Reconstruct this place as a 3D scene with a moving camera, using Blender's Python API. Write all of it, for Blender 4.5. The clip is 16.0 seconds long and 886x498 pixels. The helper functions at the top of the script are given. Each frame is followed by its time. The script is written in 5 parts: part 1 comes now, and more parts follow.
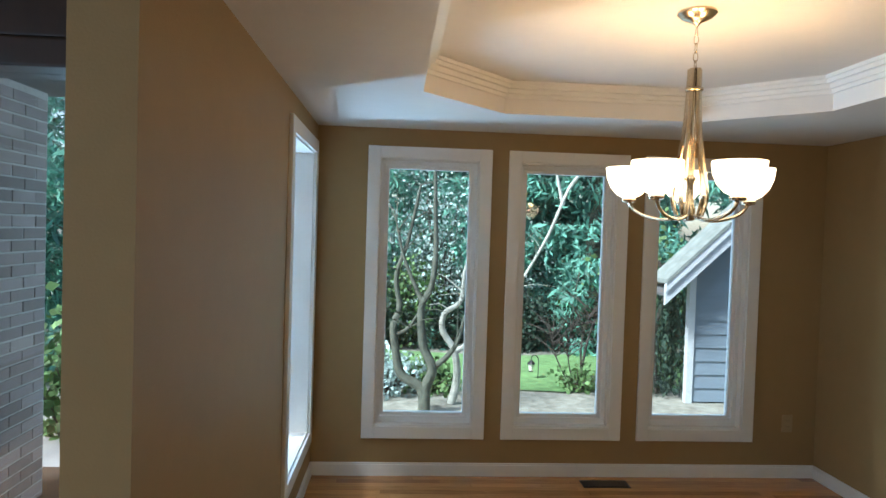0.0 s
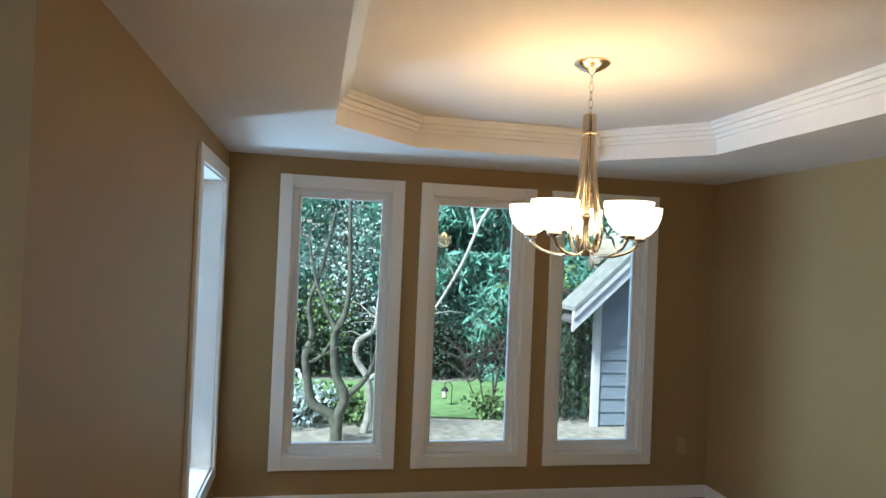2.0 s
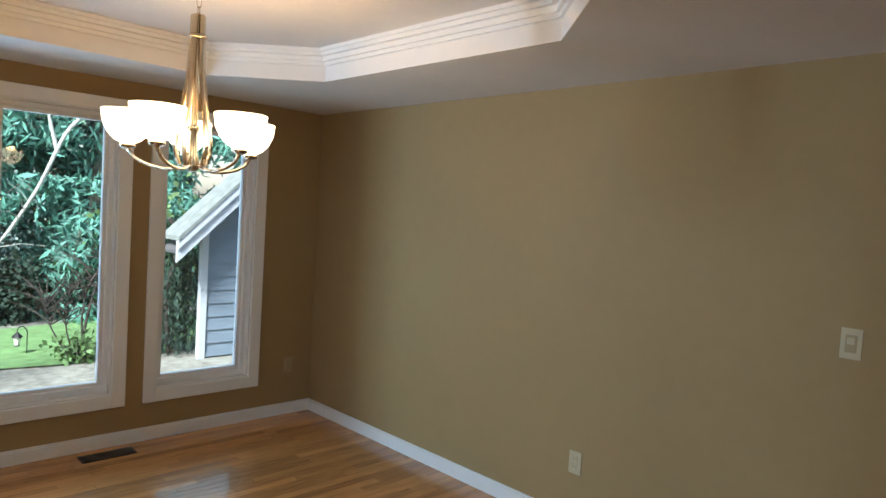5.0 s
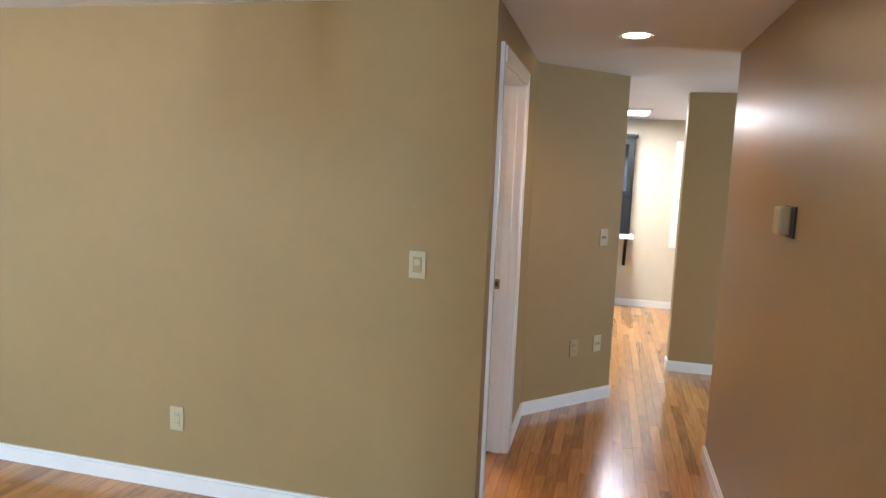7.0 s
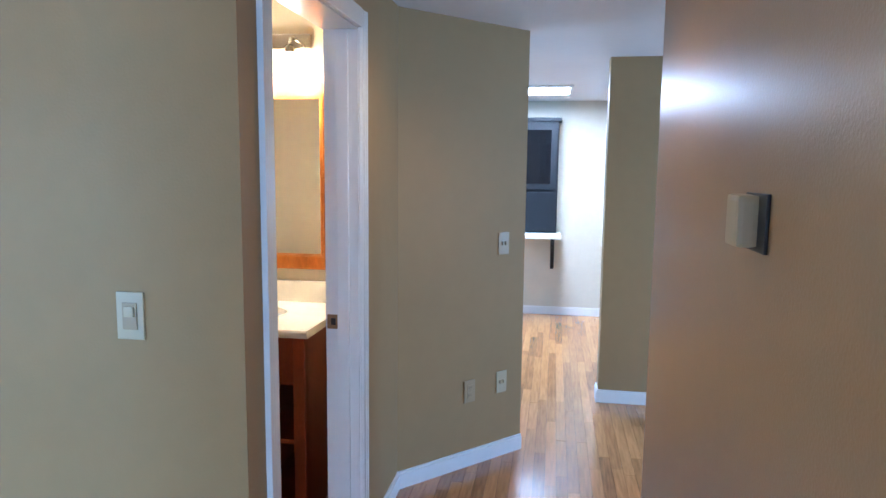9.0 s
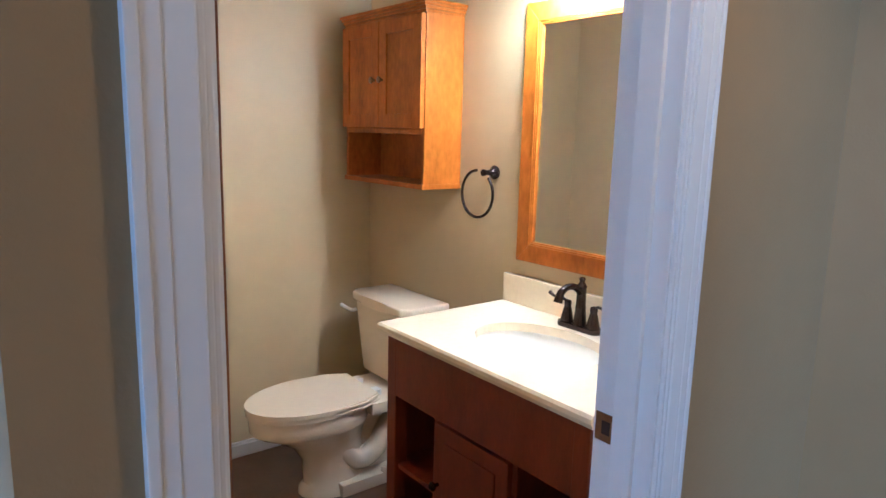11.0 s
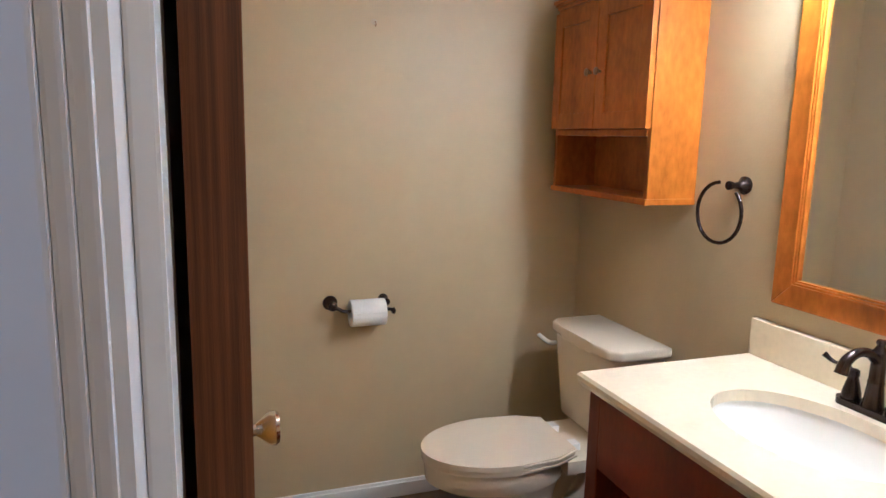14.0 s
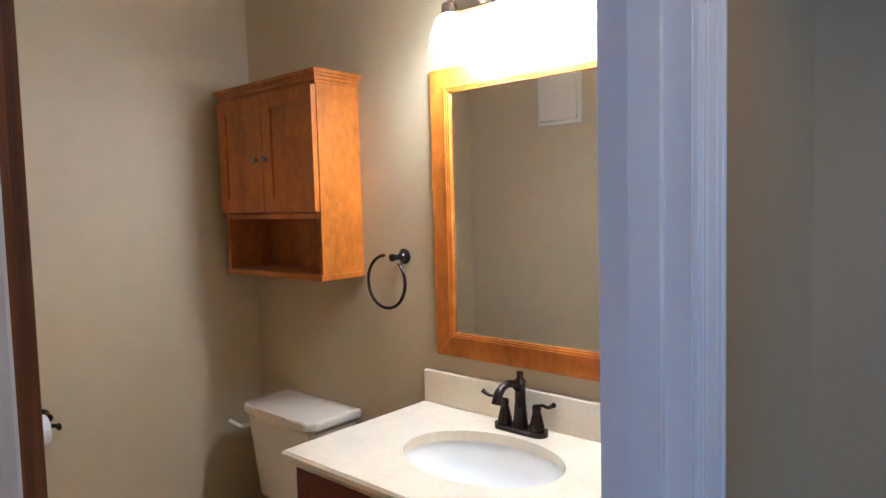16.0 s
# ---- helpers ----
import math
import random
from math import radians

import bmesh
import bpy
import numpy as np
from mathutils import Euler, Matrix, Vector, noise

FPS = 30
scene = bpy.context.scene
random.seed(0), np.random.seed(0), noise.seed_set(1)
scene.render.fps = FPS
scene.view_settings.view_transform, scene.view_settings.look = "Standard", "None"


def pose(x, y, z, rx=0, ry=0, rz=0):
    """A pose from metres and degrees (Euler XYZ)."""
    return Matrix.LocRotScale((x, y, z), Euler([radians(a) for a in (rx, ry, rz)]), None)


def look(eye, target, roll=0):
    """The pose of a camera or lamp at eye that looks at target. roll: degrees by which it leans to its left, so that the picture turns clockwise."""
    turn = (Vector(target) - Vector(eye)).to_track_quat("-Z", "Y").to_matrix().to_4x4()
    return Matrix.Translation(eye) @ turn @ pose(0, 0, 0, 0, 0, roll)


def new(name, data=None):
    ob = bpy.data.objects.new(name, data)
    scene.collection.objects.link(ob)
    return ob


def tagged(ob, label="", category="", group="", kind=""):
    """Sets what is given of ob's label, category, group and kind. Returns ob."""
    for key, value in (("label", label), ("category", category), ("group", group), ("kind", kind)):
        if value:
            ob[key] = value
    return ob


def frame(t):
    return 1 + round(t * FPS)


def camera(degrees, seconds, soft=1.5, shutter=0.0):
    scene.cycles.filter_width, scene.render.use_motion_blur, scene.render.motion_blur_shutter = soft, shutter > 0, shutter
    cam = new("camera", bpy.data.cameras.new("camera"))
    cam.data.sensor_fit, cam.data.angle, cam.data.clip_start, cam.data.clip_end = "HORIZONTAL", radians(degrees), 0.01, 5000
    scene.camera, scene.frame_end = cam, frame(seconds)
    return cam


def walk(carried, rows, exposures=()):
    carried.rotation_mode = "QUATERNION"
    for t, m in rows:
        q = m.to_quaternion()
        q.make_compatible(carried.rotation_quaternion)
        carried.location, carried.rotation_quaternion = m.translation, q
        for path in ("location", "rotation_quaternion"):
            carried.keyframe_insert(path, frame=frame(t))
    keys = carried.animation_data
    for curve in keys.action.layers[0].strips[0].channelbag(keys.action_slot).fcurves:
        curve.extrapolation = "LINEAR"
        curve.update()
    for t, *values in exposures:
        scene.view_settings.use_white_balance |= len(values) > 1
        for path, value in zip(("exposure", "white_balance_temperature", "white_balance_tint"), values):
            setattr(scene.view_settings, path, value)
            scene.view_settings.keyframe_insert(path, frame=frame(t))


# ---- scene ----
cam = camera(67.8, 16.0)
PATH = [
    (0, (-2.862, -4.265, 1.601), (-2.726, -2.27, 1.546), 1.8),
    (0.5, (-2.821, -4.322, 1.626), (-2.755, -2.323, 1.666), 1.2),
    (1, (-2.822, -4.329, 1.624), (-2.595, -2.346, 1.742), 1.8),
    (1.5, (-2.815, -4.322, 1.627), (-2.491, -2.35, 1.704), 1.9),
    (2, (-2.83, -4.324, 1.633), (-2.451, -2.36, 1.663), 2.4),
    (2.5, (-2.852, -4.291, 1.631), (-2.368, -2.351, 1.58), 2.8),
    (3, (-2.882, -4.279, 1.624), (-2.321, -2.36, 1.556), 3.0),
    (5.5, (-2.778, -4.258, 1.568), (-1.206, -3.032, 1.412), 2.9),
    (6, (-2.739, -4.263, 1.594), (-1.036, -3.237, 1.379), 2.2),
    (6.5, (-2.688, -4.291, 1.588), (-0.855, -3.525, 1.36), 2.4),
    (7, (-2.622, -4.341, 1.581), (-0.694, -3.867, 1.338), 2.3),
    (7.5, (-2.436, -4.416, 1.569), (-0.465, -4.207, 1.297), 2.0),
    (8, (-2.14, -4.508, 1.547), (-0.166, -4.357, 1.261), 1.8),
    (10.5, (-0.317, -4.609, 1.533), (1.241, -3.39, 1.239), 1.0),
    (11, (-0.034, -4.489, 1.493), (1.182, -2.94, 1.145), 1.5),
    (11.5, (0.183, -4.326, 1.377), (0.991, -2.505, 1.204), 1.5),
    (12, (0.348, -4.178, 1.40), (0.283, -2.186, 1.265), 2.1),
    (12.5, (0.345, -4.1, 1.442), (0.146, -2.115, 1.296), 2.5),
    (13, (0.266, -4.082, 1.454), (0.427, -2.097, 1.272), 2.5),
    (13.5, (0.207, -4.092, 1.458), (0.727, -2.179, 1.193), 1.5),
    (14, (0.210, -4.134, 1.468), (0.871, -2.277, 1.132), 1.3),
    (14.5, (0.160, -4.161, 1.469), (1.078, -2.416, 1.138), 1.1),
    (15, (0.077, -4.131, 1.481), (1.291, -2.569, 1.18), 0.3),
    (15.5, (0.061, -4.164, 1.507), (1.442, -2.701, 1.28), 0.2),
    (16, (0.099, -4.192, 1.521), (1.597, -2.862, 1.385), -1.5),
]
walk(cam, [(t, look(eye, target, roll)) for t, eye, target, roll in PATH],
     [(0, 0.8, 6100, 8), (3.2, 0.8, 6100, 8), (5.4, 1.08, 6400, 13), (6.2, 1.6, 6500, 14), (7.2, 1.88, 6450, 14), (8.0, 1.92, 5500, 11), (10.4, 2.0, 4200, 9), (11.2, 1.78, 4150, 9), (12.0, 1.65, 4200, 11), (14.5, 1.58, 4150, 9), (16.0, 1.33, 4050, 9)])

# ---- world, sun, large lights ----
world = bpy.data.worlds.new("world")
scene.world = world
world.use_nodes = True
wn = world.node_tree
sky = wn.nodes.new("ShaderNodeTexSky")
sky.sky_type = "NISHITA"
sky.sun_disc = False
sky.sun_elevation = radians(43)
sky.sun_rotation = radians(240)
sky.dust_density = 1.5
wn.links.new(sky.outputs[0], wn.nodes["Background"].inputs[0])
wn.nodes["Background"].inputs[1].default_value = 0.15
sun_data = bpy.data.lights.new("sun", "SUN")
sun_data.energy = 5.0
sun_data.angle = radians(14)
sun_data.color = (0.90, 0.97, 1.0)
sun = new("sun", sun_data)
sun.matrix_basis = look((-12, -7, 13), (0, 0, 0))
WARM = (1.0, 0.57, 0.23)


def daylight(x, y, z, w, h, turn, watts):
    """An area lamp that stands in for sky light at or outside an opening; turn: degrees about z, 0 shines along -y."""
    d = bpy.data.lights.new("window_daylight", "AREA")
    d.shape, d.size, d.size_y, d.energy, d.color = "RECTANGLE", w, h, watts, (0.46, 0.73, 1.0)
    ob = new("window_daylight", d)
    ob.matrix_basis = pose(x, y, z, -90, 0, turn)


for wx in (-2.668, -1.757, -0.846):
    daylight(wx, 0.16, 1.2, 0.6, 1.65, 0, 1.9)
# narrow lamp added outside the side window to throw a patch on wall_east
daylight(-4.5, -0.11, 1.3, 0.13, 1.4, 90, 48)
daylight(5.80, -5.63, 1.38, 0.9, 1.05, -90, 19)
# added fill for the family room, from a kitchen window out of view
daylight(4.2, -0.84, 1.5, 1.9, 1.1, 0, 32)
# added fill from the west, through an invented entry window
daylight(-6.15, -5.9, 1.3, 2.5, 1.5, 90, 34)
# added fill from the south, to brighten the hall's door wall
daylight(1.9, -8.16, 1.3, 1.9, 1.5, 180, 14)


def bulb(x, y, z, watts, size=0.03, color=WARM):
    d = bpy.data.lights.new("bulb_light", "POINT")
    d.energy, d.shadow_soft_size, d.color = watts, size, color
    ob = new("bulb_light", d)
    ob.location = (x, y, z)
    return ob


# ---- materials ----
def mat(name, color, rough=0.5, metal=0.0, vary=0.06, scale=6.0, bump=0.0, bump_scale=200.0, stretch=(1, 1, 1), spec=0.5,
        emit=0.0, emit_color=None, coat=0.0, rand=0.0, island=0.0):
    m = bpy.data.materials.new(name)
    m.use_nodes = True
    t = m.node_tree
    b = t.nodes["Principled BSDF"]
    b.inputs["Roughness"].default_value = rough
    b.inputs["Metallic"].default_value = metal
    b.inputs["Specular IOR Level"].default_value = spec
    b.inputs["Coat Weight"].default_value = coat
    co = t.nodes.new("ShaderNodeTexCoord")
    mp = t.nodes.new("ShaderNodeMapping")
    mp.inputs["Scale"].default_value = stretch
    t.links.new(co.outputs["Object"], mp.inputs[0])
    n1 = t.nodes.new("ShaderNodeTexNoise")
    n1.inputs["Scale"].default_value = scale
    n1.inputs["Detail"].default_value = 6
    n2 = t.nodes.new("ShaderNodeTexNoise")
    n2.inputs["Scale"].default_value = scale * 9
    n2.inputs["Detail"].default_value = 4
    t.links.new(mp.outputs[0], n1.inputs[0])
    t.links.new(mp.outputs[0], n2.inputs[0])
    add = t.nodes.new("ShaderNodeMath")
    add.operation = "MULTIPLY_ADD"
    add.inputs[1].default_value = 0.5
    t.links.new(n2.outputs[0], add.inputs[0])
    t.links.new(n1.outputs[0], add.inputs[2])
    last = add
    for amount, kind, sock in ((rand, "ShaderNodeObjectInfo", "Random"), (island, "ShaderNodeNewGeometry", "Random Per Island")):
        if amount:
            oi = t.nodes.new(kind)
            ma = t.nodes.new("ShaderNodeMath")
            ma.operation = "MULTIPLY_ADD"
            ma.inputs[1].default_value = amount
            t.links.new(oi.outputs[sock], ma.inputs[0])
            t.links.new(last.outputs[0], ma.inputs[2])
            last = ma
    extra = rand + island
    ramp = t.nodes.new("ShaderNodeValToRGB")
    lo = [max(0, c * (1 - vary)) for c in color]
    hi = [min(1, c * (1 + vary)) for c in color]
    ramp.color_ramp.elements[0].position = 0.45
    ramp.color_ramp.elements[1].position = min(1.0, 1.05)
    ramp.color_ramp.elements[0].color = (*lo, 1)
    ramp.color_ramp.elements[1].color = (*hi, 1)
    if extra:
        sc = t.nodes.new("ShaderNodeMath")
        sc.operation = "MULTIPLY"
        sc.inputs[1].default_value = 1.5 / (1.5 + extra) if extra < 3 else 0.4
        t.links.new(last.outputs[0], sc.inputs[0])
        last = sc
    t.links.new(last.outputs[0], ramp.inputs[0])
    t.links.new(ramp.outputs[0], b.inputs["Base Color"])
    if bump:
        n3 = t.nodes.new("ShaderNodeTexNoise")
        n3.inputs["Scale"].default_value = bump_scale
        n3.inputs["Detail"].default_value = 3
        t.links.new(mp.outputs[0], n3.inputs[0])
        bp = t.nodes.new("ShaderNodeBump")
        bp.inputs["Strength"].default_value = bump
        bp.inputs["Distance"].default_value = 0.002
        t.links.new(n3.outputs[0], bp.inputs["Height"])
        t.links.new(bp.outputs[0], b.inputs["Normal"])
    if emit:
        b.inputs["Emission Color"].default_value = (*(emit_color or color), 1)
        b.inputs["Emission Strength"].default_value = emit
    return m


def glass(name, tint=(1, 1, 1), rough=0.0):
    m = bpy.data.materials.new(name)
    m.use_nodes = True
    t = m.node_tree
    t.nodes.remove(t.nodes["Principled BSDF"])
    tr = t.nodes.new("ShaderNodeBsdfTransparent")
    tr.inputs[0].default_value = (*tint, 1)
    gl = t.nodes.new("ShaderNodeBsdfGlossy")
    gl.inputs["Roughness"].default_value = rough
    fr = t.nodes.new("ShaderNodeFresnel")
    fr.inputs[0].default_value = 1.5
    mx = t.nodes.new("ShaderNodeMixShader")
    t.links.new(fr.outputs[0], mx.inputs[0])
    t.links.new(tr.outputs[0], mx.inputs[1])
    t.links.new(gl.outputs[0], mx.inputs[2])
    t.links.new(mx.outputs[0], t.nodes["Material Output"].inputs[0])
    return m


M_WALL = mat("tan_wall_paint", (0.345, 0.235, 0.11), 0.55, vary=0.05, scale=1.5, bump=0.35, bump_scale=140, spec=0.18)
M_SATIN = mat("tan_satin_wall_paint", (0.345, 0.235, 0.115), 0.36, vary=0.05, scale=1.5, bump=0.3, bump_scale=140, spec=0.6)
M_BATH = mat("taupe_wall_paint", (0.52, 0.405, 0.222), 0.5, vary=0.05, scale=1.5, bump=0.3, bump_scale=140)
M_CEIL = mat("white_ceiling_paint", (0.76, 0.74, 0.71), 0.75, vary=0.03, scale=2, bump=0.4, bump_scale=90)
M_TRIM = mat("white_trim_paint", (0.80, 0.79, 0.76), 0.35, vary=0.03, scale=4, bump=0.05)
M_JAMB = mat("white_jamb_paint", (0.78, 0.77, 0.75), 0.22, vary=0.03, scale=4, spec=0.6)
M_VINYL = mat("white_window_vinyl", (0.82, 0.83, 0.83), 0.3, vary=0.02)
M_OAK = mat("oak_strip_floor", (0.43, 0.205, 0.07), 0.22, vary=0.42, scale=5, stretch=(1.0, 14, 6), bump=0.06, bump_scale=60, coat=0.35, rand=0.55)
M_OAKJ = mat("oak_strip_floor_field", (0.43, 0.205, 0.07), 0.22, vary=0.42, scale=5, stretch=(1.0, 14, 6), bump=0.06, bump_scale=60, coat=0.35, island=0.55)
M_GAP = mat("floor_joint_dark", (0.06, 0.035, 0.02), 0.8)
M_BATHFLOOR = mat("brown_bath_floor", (0.14, 0.075, 0.04), 0.35, vary=0.2, scale=8)
M_CABWOOD = mat("honey_maple_veneer", (0.40, 0.122, 0.002), 0.40, vary=0.45, scale=3.2, stretch=(2, 2, 0.9), coat=0.04, spec=0.25)
M_VANWOOD = mat("cherry_stained_wood", (0.17, 0.028, 0.003), 0.38, vary=0.3, scale=6, stretch=(2, 2, 0.6), coat=0.05, spec=0.35)
M_DOORWOOD = mat("honey_birch_door", (0.225, 0.102, 0.005), 0.42, vary=0.3, scale=2.5, spec=0.25, stretch=(4, 4, 0.5), bump=0.05, bump_scale=80)
M_DOOREDGE = mat("dark_stained_door_edge", (0.17, 0.058, 0.012), 0.5, vary=0.6, scale=7, stretch=(40, 6, 0.35), bump=0.3, bump_scale=120)
# near-black colour that paints the shade in the door's hinge gap
M_GAPSHADE = mat("black_hinge_gap_shade", (0.01, 0.009, 0.008), 0.6)
M_DARKWOOD = mat("dark_entry_wood", (0.035, 0.014, 0.006), 0.4, vary=0.3, scale=5, stretch=(3, 3, 0.5))
M_COUNTER = mat("cream_marble_counter", (0.80, 0.69, 0.49), 0.2, vary=0.08, scale=7, coat=0.3)
M_PORC = mat("white_porcelain", (0.83, 0.80, 0.74), 0.1, vary=0.015, coat=0.5)
M_BISC = mat("biscuit_porcelain", (0.77, 0.66, 0.49), 0.12, vary=0.02, coat=0.5)
M_BRONZE = mat("oil_rubbed_bronze", (0.035, 0.022, 0.017), 0.24, metal=0.7, vary=0.3, scale=30)
M_NICKEL = mat("brushed_nickel", (0.62, 0.53, 0.40), 0.22, metal=1.0, vary=0.05, scale=30)
M_CHROME = mat("satin_chrome", (0.72, 0.70, 0.68), 0.15, metal=1.0, vary=0.03)
M_BRASS = mat("aged_brass", (0.30, 0.20, 0.10), 0.35, metal=0.9, vary=0.2, scale=40)
M_SHADE = mat("lit_frosted_glass", (0.95, 0.9, 0.8), 0.4, emit=2.5, emit_color=(1.0, 0.80, 0.52), vary=0.01)
M_LAMP = mat("lit_lamp_lens", (0.95, 0.9, 0.8), 0.4, emit=10.0, emit_color=(1.0, 0.82, 0.58), vary=0.01)
M_VSHADE = mat("lit_vanity_glass", (0.95, 0.9, 0.8), 0.4, emit=11.5, emit_color=(1.0, 0.83, 0.58), vary=0.01)
M_COOLLIT = mat("lit_skylight_diffuser", (0.95, 0.95, 0.95), 0.4, emit=3.8, emit_color=(0.95, 0.98, 1.0), vary=0.01)
M_IVORY = mat("almond_plastic", (0.50, 0.42, 0.26), 0.4, vary=0.02)
M_CREAM = mat("cream_painted_grille", (0.70, 0.63, 0.46), 0.4, vary=0.02)
M_TANP = mat("tan_painted_plastic", (0.38, 0.285, 0.155), 0.4, vary=0.03)
M_WHITEP = mat("white_plastic", (0.80, 0.79, 0.76), 0.35, vary=0.02)
M_BLACKP = mat("black_plastic", (0.015, 0.015, 0.016), 0.35)
M_BLACKPAINT = mat("black_painted_wood", (0.010, 0.011, 0.013), 0.5, vary=0.1, spec=0.25)
M_DARKGLASS = mat("dark_cabinet_glass", (0.006, 0.006, 0.007), 0.05, vary=0.1, spec=0.3)
M_PAPER = mat("white_tissue_paper", (0.86, 0.82, 0.76), 0.9, vary=0.04, scale=20, bump=0.2)
M_GLASS = glass("window_glass")
M_MIRROR = mat("silvered_mirror", (0.80, 0.81, 0.78), 0.015, metal=1.0, vary=0.004)
M_REGISTER = mat("dark_bronze_register", (0.05, 0.04, 0.03), 0.4, metal=0.6)
M_SIDING = mat("grey_blue_lap_siding", (0.19, 0.25, 0.30), 0.7, vary=0.08, scale=4, stretch=(0.5, 3, 3), rand=0.15)
M_RAKE = mat("pale_grey_fascia_paint", (0.55, 0.60, 0.62), 0.6, vary=0.05)
M_SHINGLE = mat("mossy_roof_shingle", (0.22, 0.25, 0.23), 0.9, vary=0.3, scale=10)
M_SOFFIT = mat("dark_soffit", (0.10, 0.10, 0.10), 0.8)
M_BRICK = mat("grey_tan_brick", (0.30, 0.26, 0.25), 0.85, vary=0.25, scale=10, bump=0.5, bump_scale=120, rand=1.0)
M_MORTAR = mat("pale_mortar", (0.50, 0.49, 0.47), 0.95, vary=0.1, scale=30, bump=0.5)
M_CONC = mat("grey_concrete", (0.38, 0.37, 0.35), 0.9, vary=0.12, scale=5, bump=0.3)
M_GRASS = mat("lawn_grass", (0.16, 0.30, 0.11), 0.9, vary=0.35, scale=9)
M_SOIL = mat("leaf_littered_soil", (0.27, 0.27, 0.22), 0.95, vary=0.5, scale=9, bump=0.8, bump_scale=40)
M_BARK = mat("mossy_grey_bark", (0.09, 0.10, 0.075), 0.9, vary=0.4, scale=14, bump=0.6, bump_scale=50)
M_PALEBARK = mat("pale_lichen_bark", (0.42, 0.44, 0.38), 0.9, vary=0.3, scale=14, bump=0.6, bump_scale=50)
M_DARKBARK = mat("dark_twig_bark", (0.07, 0.06, 0.05), 0.9, vary=0.3, scale=14)
M_LEAF = mat("conifer_green_foliage", (0.11, 0.30, 0.225), 0.7, vary=0.6, scale=1.2, island=0.8)
M_LEAFD = mat("dark_hedge_foliage", (0.022, 0.05, 0.032), 0.8, vary=0.6, scale=1.2, island=0.8)
M_LEAFL = mat("silvery_shrub_foliage", (0.36, 0.48, 0.45), 0.7, vary=0.55, scale=1.2, island=0.9)
M_LEAFB = mat("bright_shrub_foliage", (0.10, 0.19, 0.06), 0.7, vary=0.5, scale=1.5, island=0.8)


# ---- mesh helpers ----
def box(bm, x0, x1, y0, y1, z0, z1, bev=0.0):
    vs = [bm.verts.new((x, y, z)) for z in (z0, z1) for x, y in ((x0, y0), (x1, y0), (x1, y1), (x0, y1))]
    fs = [bm.faces.new([vs[i] for i in f]) for f in ((3, 2, 1, 0), (4, 5, 6, 7), (0, 1, 5, 4), (1, 2, 6, 5), (2, 3, 7, 6), (3, 0, 4, 7))]
    if bev:
        es = {e for f in fs for e in f.edges}
        bmesh.ops.bevel(bm, geom=list(es), offset=bev, segments=2, affect="EDGES", profile=0.7)
    return bm


def B(*a, bev=0.0):
    return box(bmesh.new(), *a, bev=bev)


def lathe(bm, profile, seg=24, m=None, close=True):
    """Turn (radius, height) pairs round z."""
    m = m or Matrix()
    rings = []
    for r, h in profile:
        rings.append([bm.verts.new(m @ Vector((r * math.cos(2 * math.pi * i / seg), r * math.sin(2 * math.pi * i / seg), h))) for i in range(seg)])
    for a, b in zip(rings, rings[1:]):
        for i in range(seg):
            bm.faces.new((a[i], a[(i + 1) % seg], b[(i + 1) % seg], b[i]))
    if close:
        bm.faces.new(rings[0][::-1])
        bm.faces.new(rings[-1])
    return bm


def tube(bm, pts, radii, seg=10):
    """A round tube along points."""
    pts = [Vector(p) for p in pts]
    if isinstance(radii, (int, float)):
        radii = [radii] * len(pts)
    rings, ref = [], Vector((0.31, 0.17, 0.93)).normalized()
    for i, p in enumerate(pts):
        d = (pts[min(i + 1, len(pts) - 1)] - pts[max(i - 1, 0)]).normalized()
        u = d.cross(ref)
        if u.length < 0.05:
            u = d.cross(Vector((1, 0, 0)))
        u.normalize()
        v = d.cross(u)
        rings.append([bm.verts.new(p + radii[i] * (u * math.cos(2 * math.pi * k / seg) + v * math.sin(2 * math.pi * k / seg))) for k in range(seg)])
    for a, b in zip(rings, rings[1:]):
        for k in range(seg):
            bm.faces.new((a[k], a[(k + 1) % seg], b[(k + 1) % seg], b[k]))
    bm.faces.new(rings[0][::-1])
    bm.faces.new(rings[-1])
    return bm


def smooth_path(pts, n=6):
    """Catmull-Rom through the points."""
    p = [Vector(q) for q in pts]
    out = []
    for i in range(len(p) - 1):
        a, b, c, d = p[max(i - 1, 0)], p[i], p[i + 1], p[min(i + 2, len(p) - 1)]
        for k in range(n):
            t = k / n
            out.append(0.5 * ((2 * b) + (c - a) * t + (2 * a - 5 * b + 4 * c - d) * t * t + (3 * b - a - 3 * c + d) * t ** 3))
    return out + [p[-1]]


def mesh_of(name, bm, material, smooth=False):
    me = bpy.data.meshes.new(name)
    bmesh.ops.recalc_face_normals(bm, faces=bm.faces)
    bm.to_mesh(me)
    bm.free()
    me.materials.append(material)
    if smooth:
        me.shade_smooth()
        me.set_sharp_from_angle(angle=radians(40))
    return me


def part(name, bm, material, parent=None, label="", smooth=False):
    ob = new(name, mesh_of(name, bm, material, smooth))
    ob.parent = parent
    if parent is not None:
        ob.matrix_parent_inverse = parent.matrix_basis.inverted()
    if label:
        tagged(ob, label)
    return ob


def thing(name, label, category, x=0, y=0, z=0, group="", kind=""):
    ob = new(name)
    ob.location = (x, y, z)
    return tagged(ob, label, category, group, kind)


def setting(name, bm, material, label="", category="", smooth=False):
    return tagged(part(name, bm, material, None, "", smooth), label, category, kind="structure")


